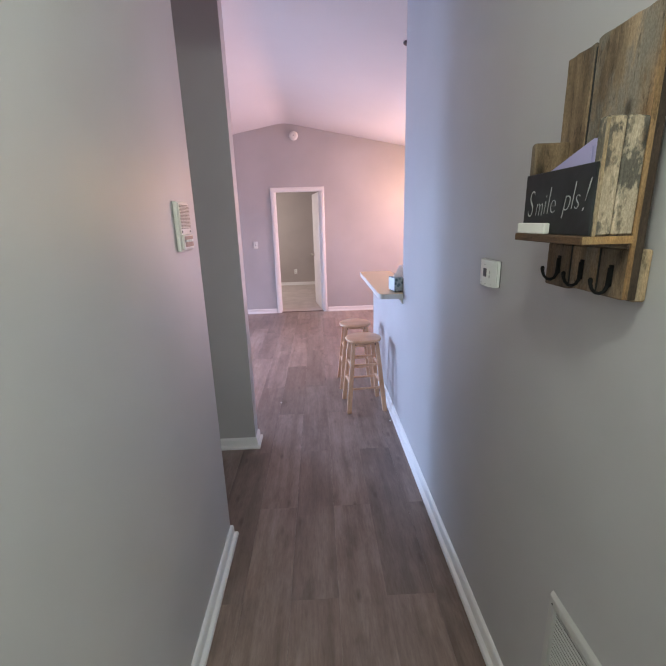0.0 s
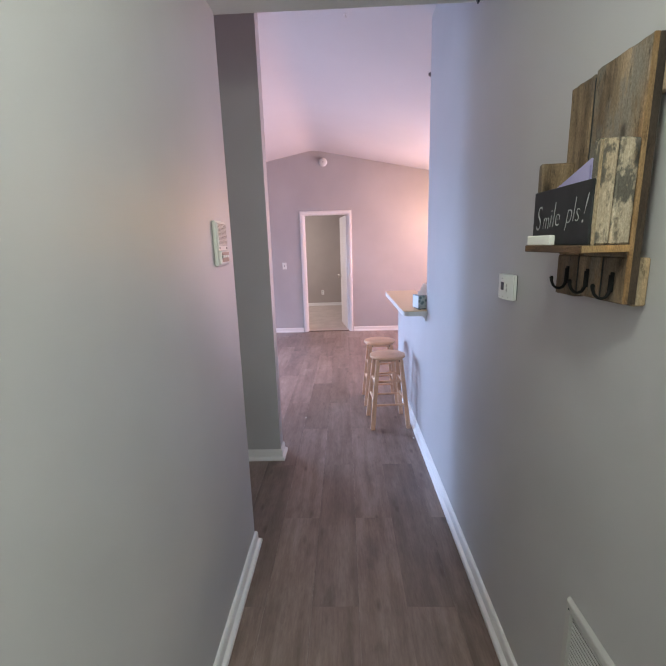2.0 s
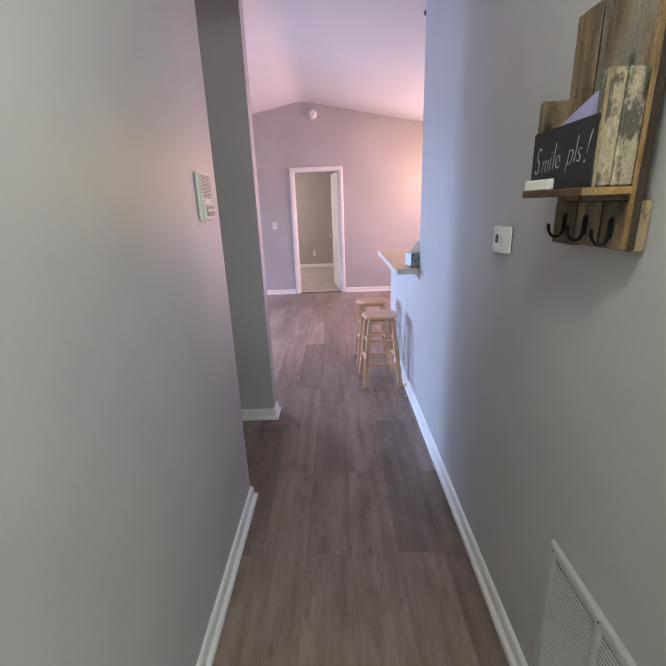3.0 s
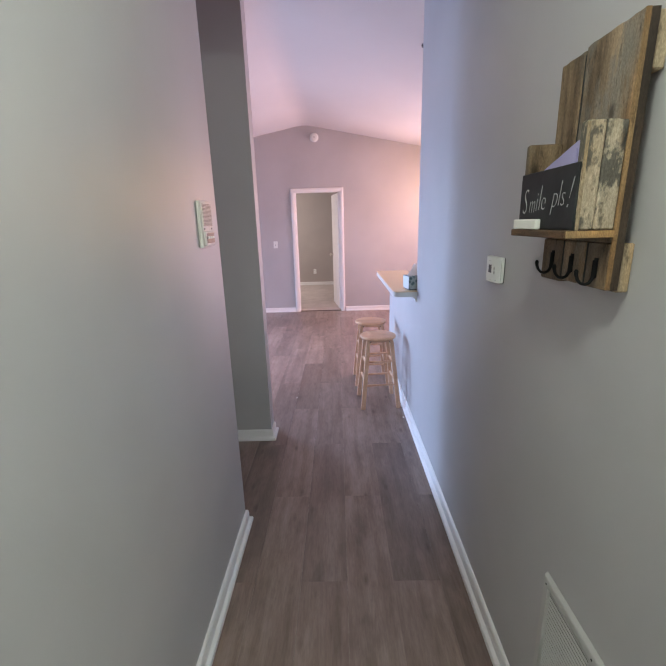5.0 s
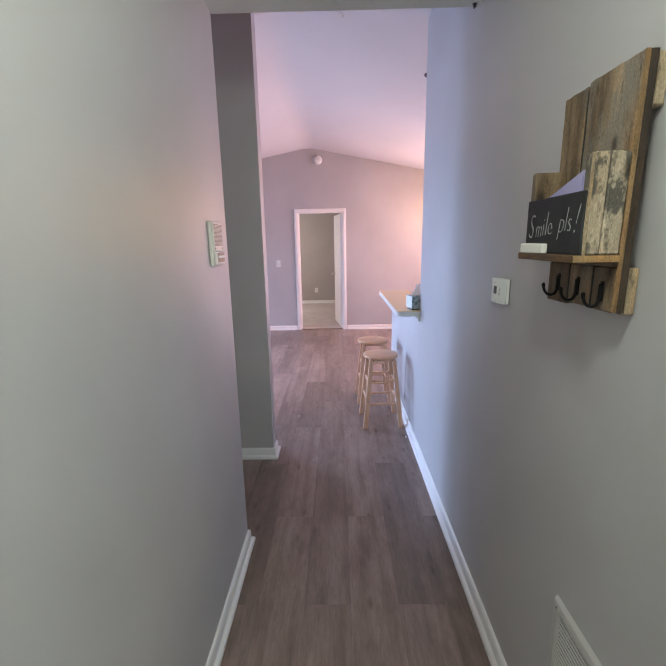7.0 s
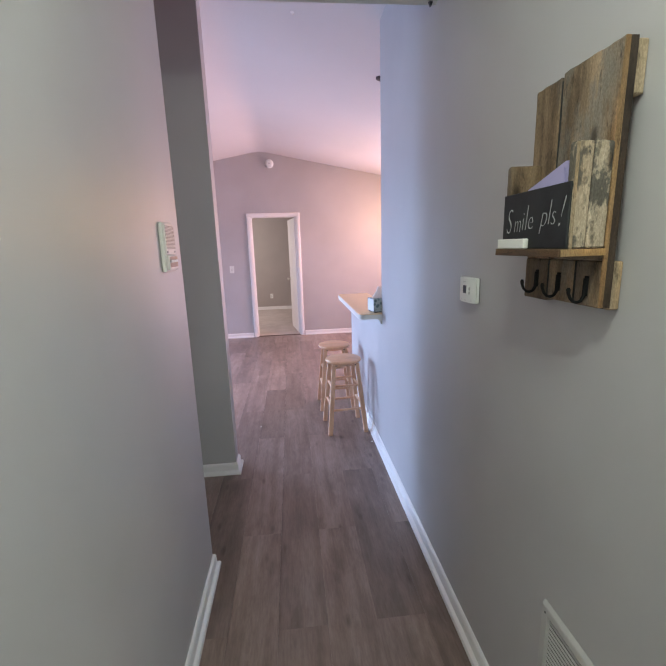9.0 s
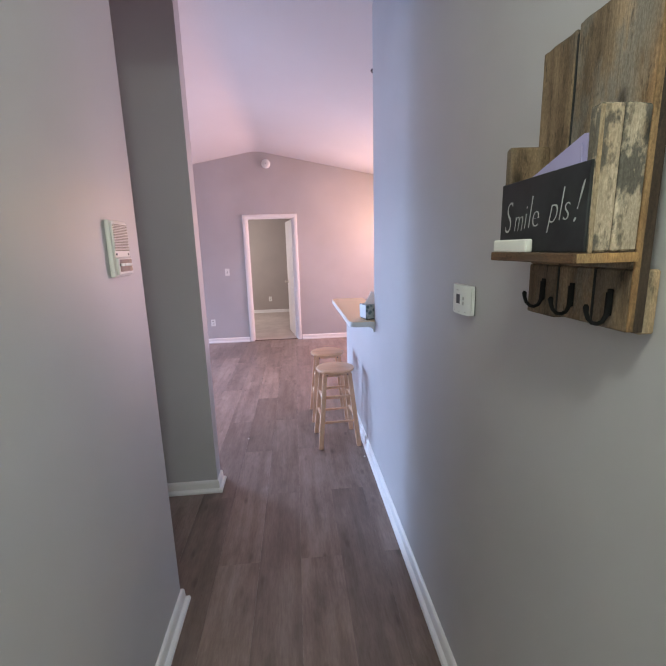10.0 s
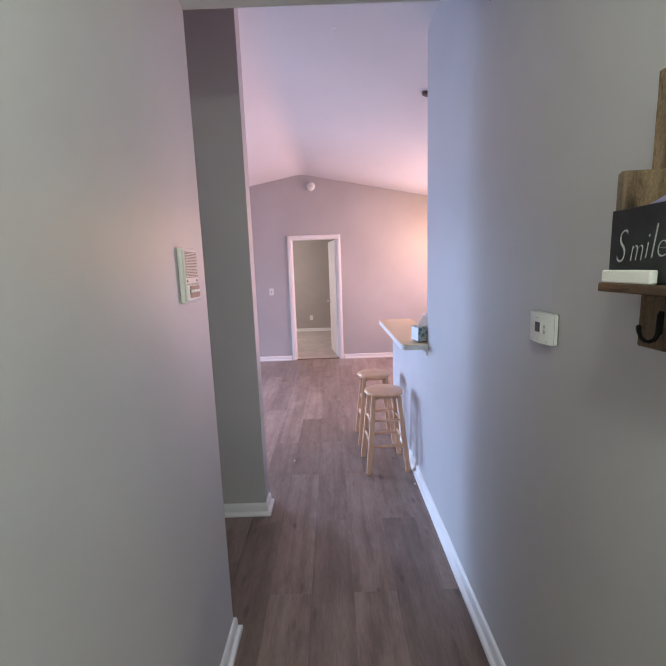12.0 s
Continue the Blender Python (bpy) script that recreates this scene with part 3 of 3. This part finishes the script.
# ---- entry rack on the hall wall ----
def board(name, x0, x1, y0, y1, z0, z1, mat, parent, label="", bevel=0.0025, top=None):
    """A plank with a slightly uneven outline; top: how far its upper edge wanders."""
    bm = bmesh.new()
    box(x0, x1, y0, y1, z0, z1, bevel, 1, bm)
    long_z = (z1 - z0) > (y1 - y0)
    if long_z and z1 - z0 > 0.1:
        for k in range(1, 9):
            z = z0 + (z1 - z0) * k / 9
            bmesh.ops.bisect_plane(bm, geom=bm.verts[:] + bm.edges[:] + bm.faces[:], plane_co=(0, 0, z), plane_no=(0, 0, 1))
        for v in bm.verts:
            side = 1 if v.co.y > (y0 + y1) / 2 else -1
            v.co.y += side * 0.0016 * noise.noise(Vector((v.co.z * 16, y0 * 50 + side, 3.1)))
            v.co.x += 0.0010 * noise.noise(Vector((v.co.z * 12, y0 * 40 + side * 2, 7.7)))
    if top:
        for k in range(1, 12):
            y = y0 + (y1 - y0) * k / 12
            bmesh.ops.bisect_plane(bm, geom=bm.verts[:] + bm.edges[:] + bm.faces[:], plane_co=(0, y, 0), plane_no=(0, 1, 0))
        for v in bm.verts:
            if v.co.z > z1 - 0.006:
                v.co.z += top * noise.noise(Vector((v.co.y * 60, v.co.x * 60, 1.3)))
    return part(name, bm, mat, parent, label)


def entry_rack():
    t = thing("entry_rack", "wall-mounted rack of reclaimed pallet wood with mail box and hooks", "wall rack")
    F0, F1 = 0.985, 1.009
    board("back_board", F0, F1, 0.853, 1.0065, 1.484, 1.852, PALLET_GREY, t, "weathered grey-brown back board", top=0.002)
    board("back_board", F0 - 0.0005, F1, 1.0115, 1.096, 1.484, 1.846, PALLET_BROWN, t, "weathered brown back board", top=0.002)
    board("lower_board", F0 + 0.0005, F1, 0.853, 0.9205, 1.396, 1.4835, PALLET_BROWN, t, "weathered lower board behind the hooks")
    board("lower_board", F0, F1, 0.9245, 1.0065, 1.397, 1.4835, PALLET_GREY, t, "weathered lower board behind the hooks")
    board("lower_board", F0 - 0.0005, F1, 1.0112, 1.096, 1.392, 1.4835, PALLET_BROWN, t, "brown lower board behind the hooks")
    # the gaps are filled with dark strips in place of their shade
    for y, z0, z1 in ((1.0090, 1.485, 1.838), (0.9225, 1.402, 1.482), (1.0089, 1.400, 1.482)):
        part("gap_shade_strip", box(F0 + 0.0008, F1, y - 0.0017, y + 0.0017, z0, z1), GAP_SHADE, t, "dark strip standing for the shade in the gap between two boards")
    part("board_edge", box(F0 + 0.0005, F0 + 0.0095, 0.8495, 0.8527, 1.397, 1.851, 0.001), EDGE, t, "brown sawn edge of the back board")
    part("board_edge", box(F0 + 0.0098, F1, 0.8500, 0.8527, 1.396, 1.851, 0.001), PALLET_DARK, t, "dark weathered edge of the back board")
    board("cleat", F1 + 0.001, RIGHT - 0.001, 0.857, 1.060, 1.391, 1.482, TAN, t, "pale pine cleat against the wall")
    board("cleat", F1 + 0.001, RIGHT - 0.001, 0.857, 1.060, 1.764, 1.850, TAN, t, "pale pine cleat against the wall")
    box_front = 0.913
    sh = board("shelf", 0.895, F0 - 0.001, 0.846, 1.076, 1.4935, 1.508, PALLET_SHELF, t, "brown stained shelf board", 0.0015)
    part("shelf_end", box(0.897, F0 - 0.002, 0.842, 0.8455, 1.4945, 1.5070, 0.001), FRESH, sh, "pale sawn end of the shelf")
    part("panel_batten", box(box_front + 0.0008, 0.9198, 0.8465, 0.8478, 1.506, 1.687, 0.0005), TAN, t)
    board("end_panel", box_front + 0.001, 0.9475, 0.8485, 0.866, 1.5085, 1.689, WHITEWASH, t, "worn whitewashed end panel", top=0.003)
    board("end_panel", 0.9485, F0 - 0.001, 0.848, 0.866, 1.5085, 1.690, WHITEWASH, t, "worn whitewashed end panel", top=0.003)
    board("end_panel", box_front + 0.001, F0 - 0.001, 1.056, 1.074, 1.5085, 1.686, PALLET_BROWN, t, "brown end panel with a saw-toothed top", top=0.004)
    part("front_panel", box(box_front - 0.004, box_front + 0.0005, 0.8485, 1.072, 1.5085, 1.624, 0.0012), SLATE, t, "black chalkboard front of the mail box")
    return t


rack = entry_rack()


def coat_hook(y):
    t = thing("coat_hook", "black wrought iron coat hook screwed under the rack shelf", "hook", (0.985, y, 1.410), 0, "coat hooks on the rack")
    path = [(-0.003, 0, 0.044), (-0.004, 0, 0.022), (-0.005, 0, 0.010), (-0.010, 0, 0.001), (-0.018, 0, -0.002), (-0.026, 0, 0.000), (-0.033, 0, 0.007), (-0.0365, 0, 0.016), (-0.0375, 0, 0.024), (-0.0375, 0, 0.0275)]
    radii = (0.0046, 0.0040, 0.0036, 0.0033, 0.0031, 0.0030, 0.0030, 0.0033, 0.0041, 0.0022)
    part("hook_arm", tube(path, lambda k: radii[k], 12), IRON, t, "", True)
    part("hook_plate", box(-0.0036, -0.0002, -0.0052, 0.0052, 0.010, 0.049, 0.0017, 3), IRON, t)
    for z in (0.014, 0.040):
        part("screw", rod((-0.0050, 0, z), (-0.0030, 0, z), 0.0032, 0.0036), IRON, t)
    return t


hook = coat_hook(1.045)
copy_thing(hook, pose(0.985, 0.967, 1.408))
copy_thing(hook, pose(0.985, 0.884, 1.406))


def envelope():
    t = thing("envelope", "lilac paper envelope tucked behind the chalkboard", "envelope", (0.928, 0.960, 1.585), 0)
    bm = prism([(0.086, 0.0), (-0.082, 0.0), (-0.074, 0.079), (-0.068, 0.080), (0.074, 0.036)], "x", -0.0012, 0.0012)
    part("sheet", bm, PAPER, t)
    bm = prism([(0.030, 0.002), (-0.074, 0.002), (-0.0695, 0.068)], "x", -0.0050, -0.0030)
    part("flap", bm, PAPER, t)
    return t


envelope()
tagged(part("chalk_block", box(0.8962, 0.9082, 0.964, 1.070, 1.5083, 1.5290, 0.0025), CHALK), "white block of chalk lying on the rack shelf", "chalk")


def writing(text, spots, parent):
    """Handwritten letters: built-in font, each with its own slant, size and place. spots: y offset, z, size, slant."""
    for ch, (y, z, size, slant, thin) in zip(text, spots):
        cu = bpy.data.curves.new("letter", "FONT")
        cu.body, cu.size, cu.shear, cu.extrude, cu.offset = ch, size, slant, 0.0003, -size * 0.026
        tmp = bpy.data.objects.new("tmp", cu)
        me = bpy.data.meshes.new_from_object(tmp)
        bpy.data.objects.remove(tmp)
        me.materials.append(CHALK_LINE)
        ob = new("letter", me)
        ob.parent = parent
        ob.matrix_world = Matrix.Translation((0.9083, y, z)) @ Matrix(((0, 0, -1, 0), (-1, 0, 0, 0), (0, 1, 0, 0), (0, 0, 0, 1))) @ Matrix.Diagonal((thin, 1.0, 1.0, 1.0))


scr = thing("chalk_writing", "white handwritten chalk lettering on the chalkboard", "writing")
writing("Smilepls!", [(1.057, 1.540, 0.078, 0.25, 0.62), (1.026, 1.542, 0.056, 0.25, 0.66), (0.996, 1.545, 0.058, 0.2, 0.7), (0.986, 1.545, 0.076, 0.22, 0.7),
                      (0.974, 1.547, 0.055, 0.15, 0.8), (0.932, 1.550, 0.062, 0.3, 0.74), (0.909, 1.552, 0.070, 0.22, 0.7), (0.898, 1.552, 0.056, 0.2, 0.74), (0.879, 1.548, 0.080, 0.40, 0.7)], scr)


# ---- thermostat, air grille, intercom, switches ----
def thermostat():
    """Bow-fronted case: wider than high, thickest at its middle."""
    t = thing("thermostat", "small white digital thermostat on the hall wall", "thermostat", (RIGHT, 1.496, 1.366))
    w, h, edge, bow = 0.0625, 0.0415, 0.0165, 0.0115

    def face(y):
        return -(edge + bow * (1 - (y / w) ** 2))

    ys = [w * (-1 + 2 * k / 20) for k in range(21)]
    bm = prism([(-0.004, -w)] + [(face(y), y) for y in ys] + [(-0.004, w)], "z", -h, h)
    rims = [e for e in bm.edges if abs(e.verts[0].co.z - e.verts[1].co.z) < 1e-6 and min(e.verts[0].co.x, e.verts[1].co.x) < -0.01]
    bmesh.ops.bevel(bm, geom=rims, offset=0.003, segments=3, affect="EDGES")
    part("body", bm, PLASTIC, t)
    part("back_plate", box(-0.0045, -0.0002, -w + 0.003, w - 0.003, -h + 0.001, h - 0.001, 0.001), DARK, t, "dark wall plate behind the case")
    part("side_seam", box(-0.0145, -0.0130, -w - 0.0004, w + 0.0004, -h + 0.004, h - 0.004), GRILLE, t)

    def on_face(name, y0, y1, z0, z1, proud, mat, label="", bevel=0.0005):
        deep = face((y0 + y1) / 2)
        return part(name, box(deep - proud, deep + 0.003, y0, y1, z0, z1, bevel), mat, t, label)

    on_face("bezel", -0.0190, 0.0125, -0.0140, 0.0190, 0.0006, TRIM, "", 0.0003)
    on_face("screen", -0.0162, 0.0097, -0.0110, 0.0160, 0.0010, DARK, "dark grey display", 0.0003)
    for z in (-0.0085, 0.0055):
        b = part("button", lathe([(0.0050, 0), (0.0050, 0.0012), (0.0035, 0.0020), (0.001, 0.0021)], 20), GRILLE, t, "", True)
        b.matrix_local = pose(face(-0.032) + 0.0003, -0.032, z, 0, -90, 0) @ Matrix.Diagonal((1.15, 0.85, 1, 1))
    on_face("marking", -0.007, 0.009, 0.0270, 0.0288, 0.0004, GRILLE, "", 0.0)
    for y in (-0.040, -0.008, 0.026):
        on_face("marking", y - 0.005, y + 0.005, -0.0345, -0.0328, 0.0004, GRILLE, "", 0.0)
    return t


thermostat()


def air_grille():
    y0, y1, z0, z1 = 0.50, 0.986, 0.128, 0.611
    t = thing("air_grille", "white enamelled return air grille with two louvre panels", "vent")
    b = 0.026
    mid = 0.768
    x0, x1 = RIGHT - 0.0120, RIGHT - 0.0005
    skirt = 0.008                    # sloping outer rim of the pressed frame
    for lo, hi, away in ((z1 - b, z1, 1), (z0 + b, z0, -1)):
        bm = prism([(x1, lo), (x0, lo), (x0, hi - away * skirt), (x0 + 0.002, hi - away * skirt * 0.6), (x1, hi)], "y", y0, y1)
        for v in bm.verts:           # mitred ends follow the slope
            inset = skirt * (1.0 if v.co.x < x0 + 0.001 else 0.6 if v.co.x < x0 + 0.003 else 0.0)
            v.co.y += inset if v.co.y < mid else -inset
        part("grille_frame", bm, ENAMEL, t)
    for lo, hi, away in ((y1 - b, y1, 1), (y0 + b, y0, -1)):
        bm = prism([(x1, lo), (x0, lo), (x0, hi - away * skirt), (x0 + 0.002, hi - away * skirt * 0.6), (x1, hi)], "z", z0 + b + 0.0005, z1 - b - 0.0005)
        part("grille_frame", bm, ENAMEL, t)
    part("grille_mullion", box(x0, x1, mid - 0.009, mid + 0.009, z0 + b + 0.0005, z1 - b - 0.0005, 0.0025, 2), ENAMEL, t)
    # dark sheet on the solid wall in place of the duct's shaded depth
    part("duct_shade_sheet", box(RIGHT - 0.0015, RIGHT - 0.0008, y0 + b, y1 - b, z0 + b, z1 - b), DUCT_SHADE, t)
    n = 34
    pitch = (z1 - z0 - 2 * b) / n
    for a0, a1 in ((y0 + b, mid - 0.009), (mid + 0.009, y1 - b)):
        me = mesh_of("slat", prism([(-0.0041, -0.0010), (-0.0036, -0.0019), (0.0, 0.0010), (0.0, 0.0019)], "y", a0 + 0.0005, a1 - 0.0005), GRILLE)
        for k in range(n):
            s = new("slat", me)
            s.parent = t
            s.location = (RIGHT - 0.0016, 0, z0 + b + (k + 0.5) * pitch)
    for y, z in ((y1 - b * 0.75, z1 - b * 0.85), (y1 - b * 0.75, z0 + b * 0.85), (mid, z1 - b * 0.70), (mid, z0 + b * 0.70)):
        part("screw", rod((x0 - 0.0010, y, z), (x0 + 0.001, y, z), 0.0028), DARK, t, "small dark screw head")
    return t


air_grille()


def intercom():
    t = thing("intercom", "aged white plastic intercom with speaker slots and brown label", "intercom", (LEFT, 1.706, 1.540))
    part("body", box(0.0002, 0.015, -0.055, 0.070, -0.086, 0.087, 0.004, 3), MINT, t)
    part("front_panel", box(0.0148, 0.0195, -0.049, 0.065, -0.026, 0.081, 0.002), MINT, t)
    for k in range(17):
        z = 0.074 - k * 0.0049
        bm = prism([(0.0193, z - 0.0018), (0.0220, z - 0.0012), (0.0226, z), (0.0220, z + 0.0011), (0.0193, z + 0.0016)], "y", -0.043, 0.058)
        part("speaker_slat", bm, SPEAKER, t)
    for y in (-0.038, 0.052):
        part("screw", rod((0.0195, y, -0.016), (0.0214, y, -0.016), 0.0036), DARK, t)
    card = wood("faded_card", (0.17, 0.09, 0.05), (0.27, 0.155, 0.09), (0.36, 0.225, 0.14), "z", 0.5)
    part("label_window", box(0.0146, 0.0250, -0.044, 0.064, -0.079, -0.027, 0.003, 3), MINT, t)
    part("label_card", box(0.0249, 0.0256, -0.036, 0.058, -0.070, -0.032), card, t, "brown faded name card")
    part("card_hinge", box(0.0252, 0.0268, -0.0375, -0.0330, -0.055, -0.044, 0.0008), DARK, t)
    for k in range(3):
        part("push_button", box(0.0253, 0.0292, -0.029 + k * 0.027, -0.007 + k * 0.027, -0.053, -0.044, 0.0012), PLASTIC, t)
    return t


intercom()


def wall_plate(name, label, category, x, y, z, outlet):
    t = thing(name, label, category, (x, y, z))
    part("cover_plate", box(-0.036, 0.036, -0.0055, -0.0002, -0.058, 0.058, 0.002), PLASTIC, t)
    if outlet:
        for s in (-1, 1):
            part("socket", box(-0.016, 0.016, -0.0072, -0.0050, s * 0.021 - 0.014, s * 0.021 + 0.014, 0.002), PLASTIC, t)
            for dx in (-0.006, 0.006):
                part("slot", box(dx - 0.0032, dx + 0.0032, -0.0076, -0.0070, s * 0.021 - 0.005, s * 0.021 + 0.008), DARK, t)
    else:
        part("switch_surround", box(-0.0055, 0.0055, -0.0062, -0.0050, -0.013, 0.013), DARK, t)
        part("toggle", box(-0.0045, 0.0045, -0.0150, -0.0058, -0.001, 0.010, 0.0015), PLASTIC, t)
    for z1 in ((0.0,) if outlet else (-0.030, 0.030)):
        part("screw", rod((0, -0.0068, z1), (0, -0.0050, z1), 0.003), ENAMEL, t)
    return t


wall_plate("light_switch", "white toggle light switch beside the bedroom doorway", "light switch", -0.587, FAR, 1.192, False)
wall_plate("power_outlet", "white double wall outlet above the baseboard", "outlet", -0.885, FAR, 0.350, True)
wall_plate("power_outlet", "white wall outlet in the bedroom", "outlet", -0.108, BY, 0.345, True)


def smoke_alarm():
    t = thing("smoke_alarm", "round white smoke alarm high on the gable wall", "smoke alarm", (0.147, FAR, 2.879))
    b = part("base_ring", lathe([(0.068, 0), (0.070, 0.006), (0.069, 0.014), (0.05, 0.015)], 40), PLASTIC, t, "", True)
    c = part("cover", lathe([(0.060, 0.0145), (0.061, 0.030), (0.054, 0.038), (0.030, 0.041), (0.006, 0.041)], 40), PLASTIC, t, "", True)
    g = part("test_button", lathe([(0.011, 0.040), (0.011, 0.044), (0.003, 0.045)], 20), ENAMEL, t, "", True)
    for o in (b, c, g):
        o.matrix_local = pose(0, -0.0002, 0, 90, 0, 0)
    return t


smoke_alarm()


def paper_scrap(x, y, turn, label):
    bm = prism([(-0.006, -0.004), (0.005, -0.005), (0.007, 0.003), (-0.003, 0.005)], "z", 0.0, 0.003)
    for v in bm.verts:
        v.co.z += 0.003 * (v.co.x > 0) * (v.co.z > 0)
    ob = part("paper_scrap", bm, PLASTIC)
    ob.matrix_world = pose(x, y, 0.0003, 0, 0, turn)
    return tagged(ob, label, "scrap", "scraps on the floor")


paper_scrap(0.085, 3.510, 20, "tiny white paper scrap lying on the plank floor")
paper_scrap(0.985, 3.085, 70, "tiny white paper scrap lying beside the baseboard")


# ---- ceiling fittings ----
def down_light():
    x, y = 1.215, 3.70
    z = vault(x)
    t = thing("recessed_light", "unlit recessed ceiling light with dark inside", "ceiling light", (x, y, z))
    t.matrix_world = pose(x, y, z) @ pose(0, 0, 0, 0, math.degrees(math.atan(FALL)), 0)
    part("trim_ring", lathe([(0.034, -0.001), (0.045, -0.001), (0.043, -0.010), (0.034, -0.014)], 36), BRONZE, t, "", True)
    part("can", lathe([(0.034, -0.0135), (0.028, -0.004), (0.01, -0.003)], 36), DARK, t, "dark can interior", True)
    return t


down_light()


def ceiling_hook(x, y, z, label):
    t = thing("ceiling_hook", label, "hook", (x, y, z))
    part("screw_plate", rod((0, 0, -0.003), (0, 0, 0.001), 0.012), TRIM, t)
    part("hook_arm", tube([(0, 0, -0.002), (0, 0, -0.012), (0.005, 0, -0.018), (0.011, 0, -0.014), (0.012, 0, -0.008)], lambda k: 0.0018, 8), NICKEL, t)
    return t


ceiling_hook(0.507, 3.07, vault(0.507), "small white hook screwed into the vaulted ceiling")


def cable_clip():
    t = thing("cable_clip", "small black plastic clip at the hall ceiling edge", "clip", (1.008, 1.905, HALL_H))
    part("clip_body", prism([(-0.008, 0.0), (0.008, 0.0), (0.002, -0.016), (-0.002, -0.016)], "y", -0.006, 0.006), DARK, t)
    return t


cable_clip()


def dome_light():
    t = thing("dome_light", "frosted flush dome light on the hall ceiling", "ceiling light", (0.47, 0.36, HALL_H))
    part("base", lathe([(0.15, -0.001), (0.15, -0.02), (0.14, -0.024)], 40), NICKEL, t, "", True)
    part("shade", lathe([(0.135, -0.024), (0.128, -0.030), (0.10, -0.036), (0.01, -0.040)], 40), SHADE, t, "", True)
    return t


dome_light()


def pendant():
    z = vault(2.22)
    t = thing("pendant_lamp", "warm pendant lamp over the dining corner", "pendant lamp", (2.24, 6.05, 0.27))
    part("cord", rod((0, 0, 1.93), (0, 0, z - 0.28), 0.004), DARK, t)
    part("canopy", rod((0, 0, z - 0.295), (0, 0, z - 0.25), 0.055), NICKEL, t)
    bm = bmesh.new()
    rings = [(0.02, 1.95), (0.06, 1.92), (0.11, 1.83), (0.12, 1.80)]
    prev = None
    for r, h in rings:
        ring = [bm.verts.new((r * math.cos(2 * math.pi * k / 28), r * math.sin(2 * math.pi * k / 28), h)) for k in range(28)]
        if prev:
            for k in range(28):
                bm.faces.new((prev[k], prev[(k + 1) % 28], ring[(k + 1) % 28], ring[k]))
        prev = ring
    part("shade", bm, SHADE, t, "", True)
    return t


pendant()

# ---- floor planks ----
HALL_X0, HALL_X1 = LEFT - T, RIGHT + T
bm = box(WEST, EAST, TURN_Y - T, FAR + 0.03, -0.10, -0.006)
box(HALL_X0, HALL_X1, -2.2, TURN_Y - T, -0.10, -0.006, bm=bm)
sub = structure("floor", bm, material("underlay", (0.07, 0.055, 0.045), 0.9), "grey-brown oak-look vinyl plank floor", "floor")
PW, PL, PX0 = 0.2045, 1.160, 0.292
PLANK_MESH = {}


def plank(x0, x1, y0, y1):
    key = (round(x1 - x0, 3), round(y1 - y0, 3))
    if key not in PLANK_MESH:
        g, m, n = 0.00012, key[0] / 2, key[1] / 2
        bm = bmesh.new()
        signs = ((-1, -1), (1, -1), (1, 1), (-1, 1))
        lo = [bm.verts.new((sx * (m - g * 0.5), sy * (n - g * 0.5), -0.0030)) for sx, sy in signs]
        hi = [bm.verts.new((sx * (m - g * 2.0), sy * (n - g * 2.0), 0.0)) for sx, sy in signs]
        for i in range(4):
            bm.faces.new((lo[i], lo[(i + 1) % 4], hi[(i + 1) % 4], hi[i]))
        bm.faces.new(hi)
        PLANK_MESH[key] = mesh_of("plank", bm, PLANK)
    ob = new("plank", PLANK_MESH[key])
    ob.parent = sub
    ob.location = ((x0 + x1) / 2, (y0 + y1) / 2, 0)


for c in range(-20, 17):
    x0, x1 = max(WEST, PX0 + c * PW), min(EAST, PX0 + (c + 1) * PW)
    hall = x1 > HALL_X0 and x0 < HALL_X1
    south = -2.2 if hall else TURN_Y - T
    start = 1.540 if c % 2 == 0 else 2.122
    if not -3 < c < 4:
        start += (0.0, 0.31, -0.22, 0.14)[c % 4]
    k = math.floor((south - start) / PL)
    while start + k * PL < FAR + 0.02 and x1 - x0 > 0.02:
        y0, y1 = max(south, start + k * PL), min(start + (k + 1) * PL, FAR + 0.02)
        if y1 - y0 > 0.02:
            plank(x0, x1, y0, y1)
        k += 1
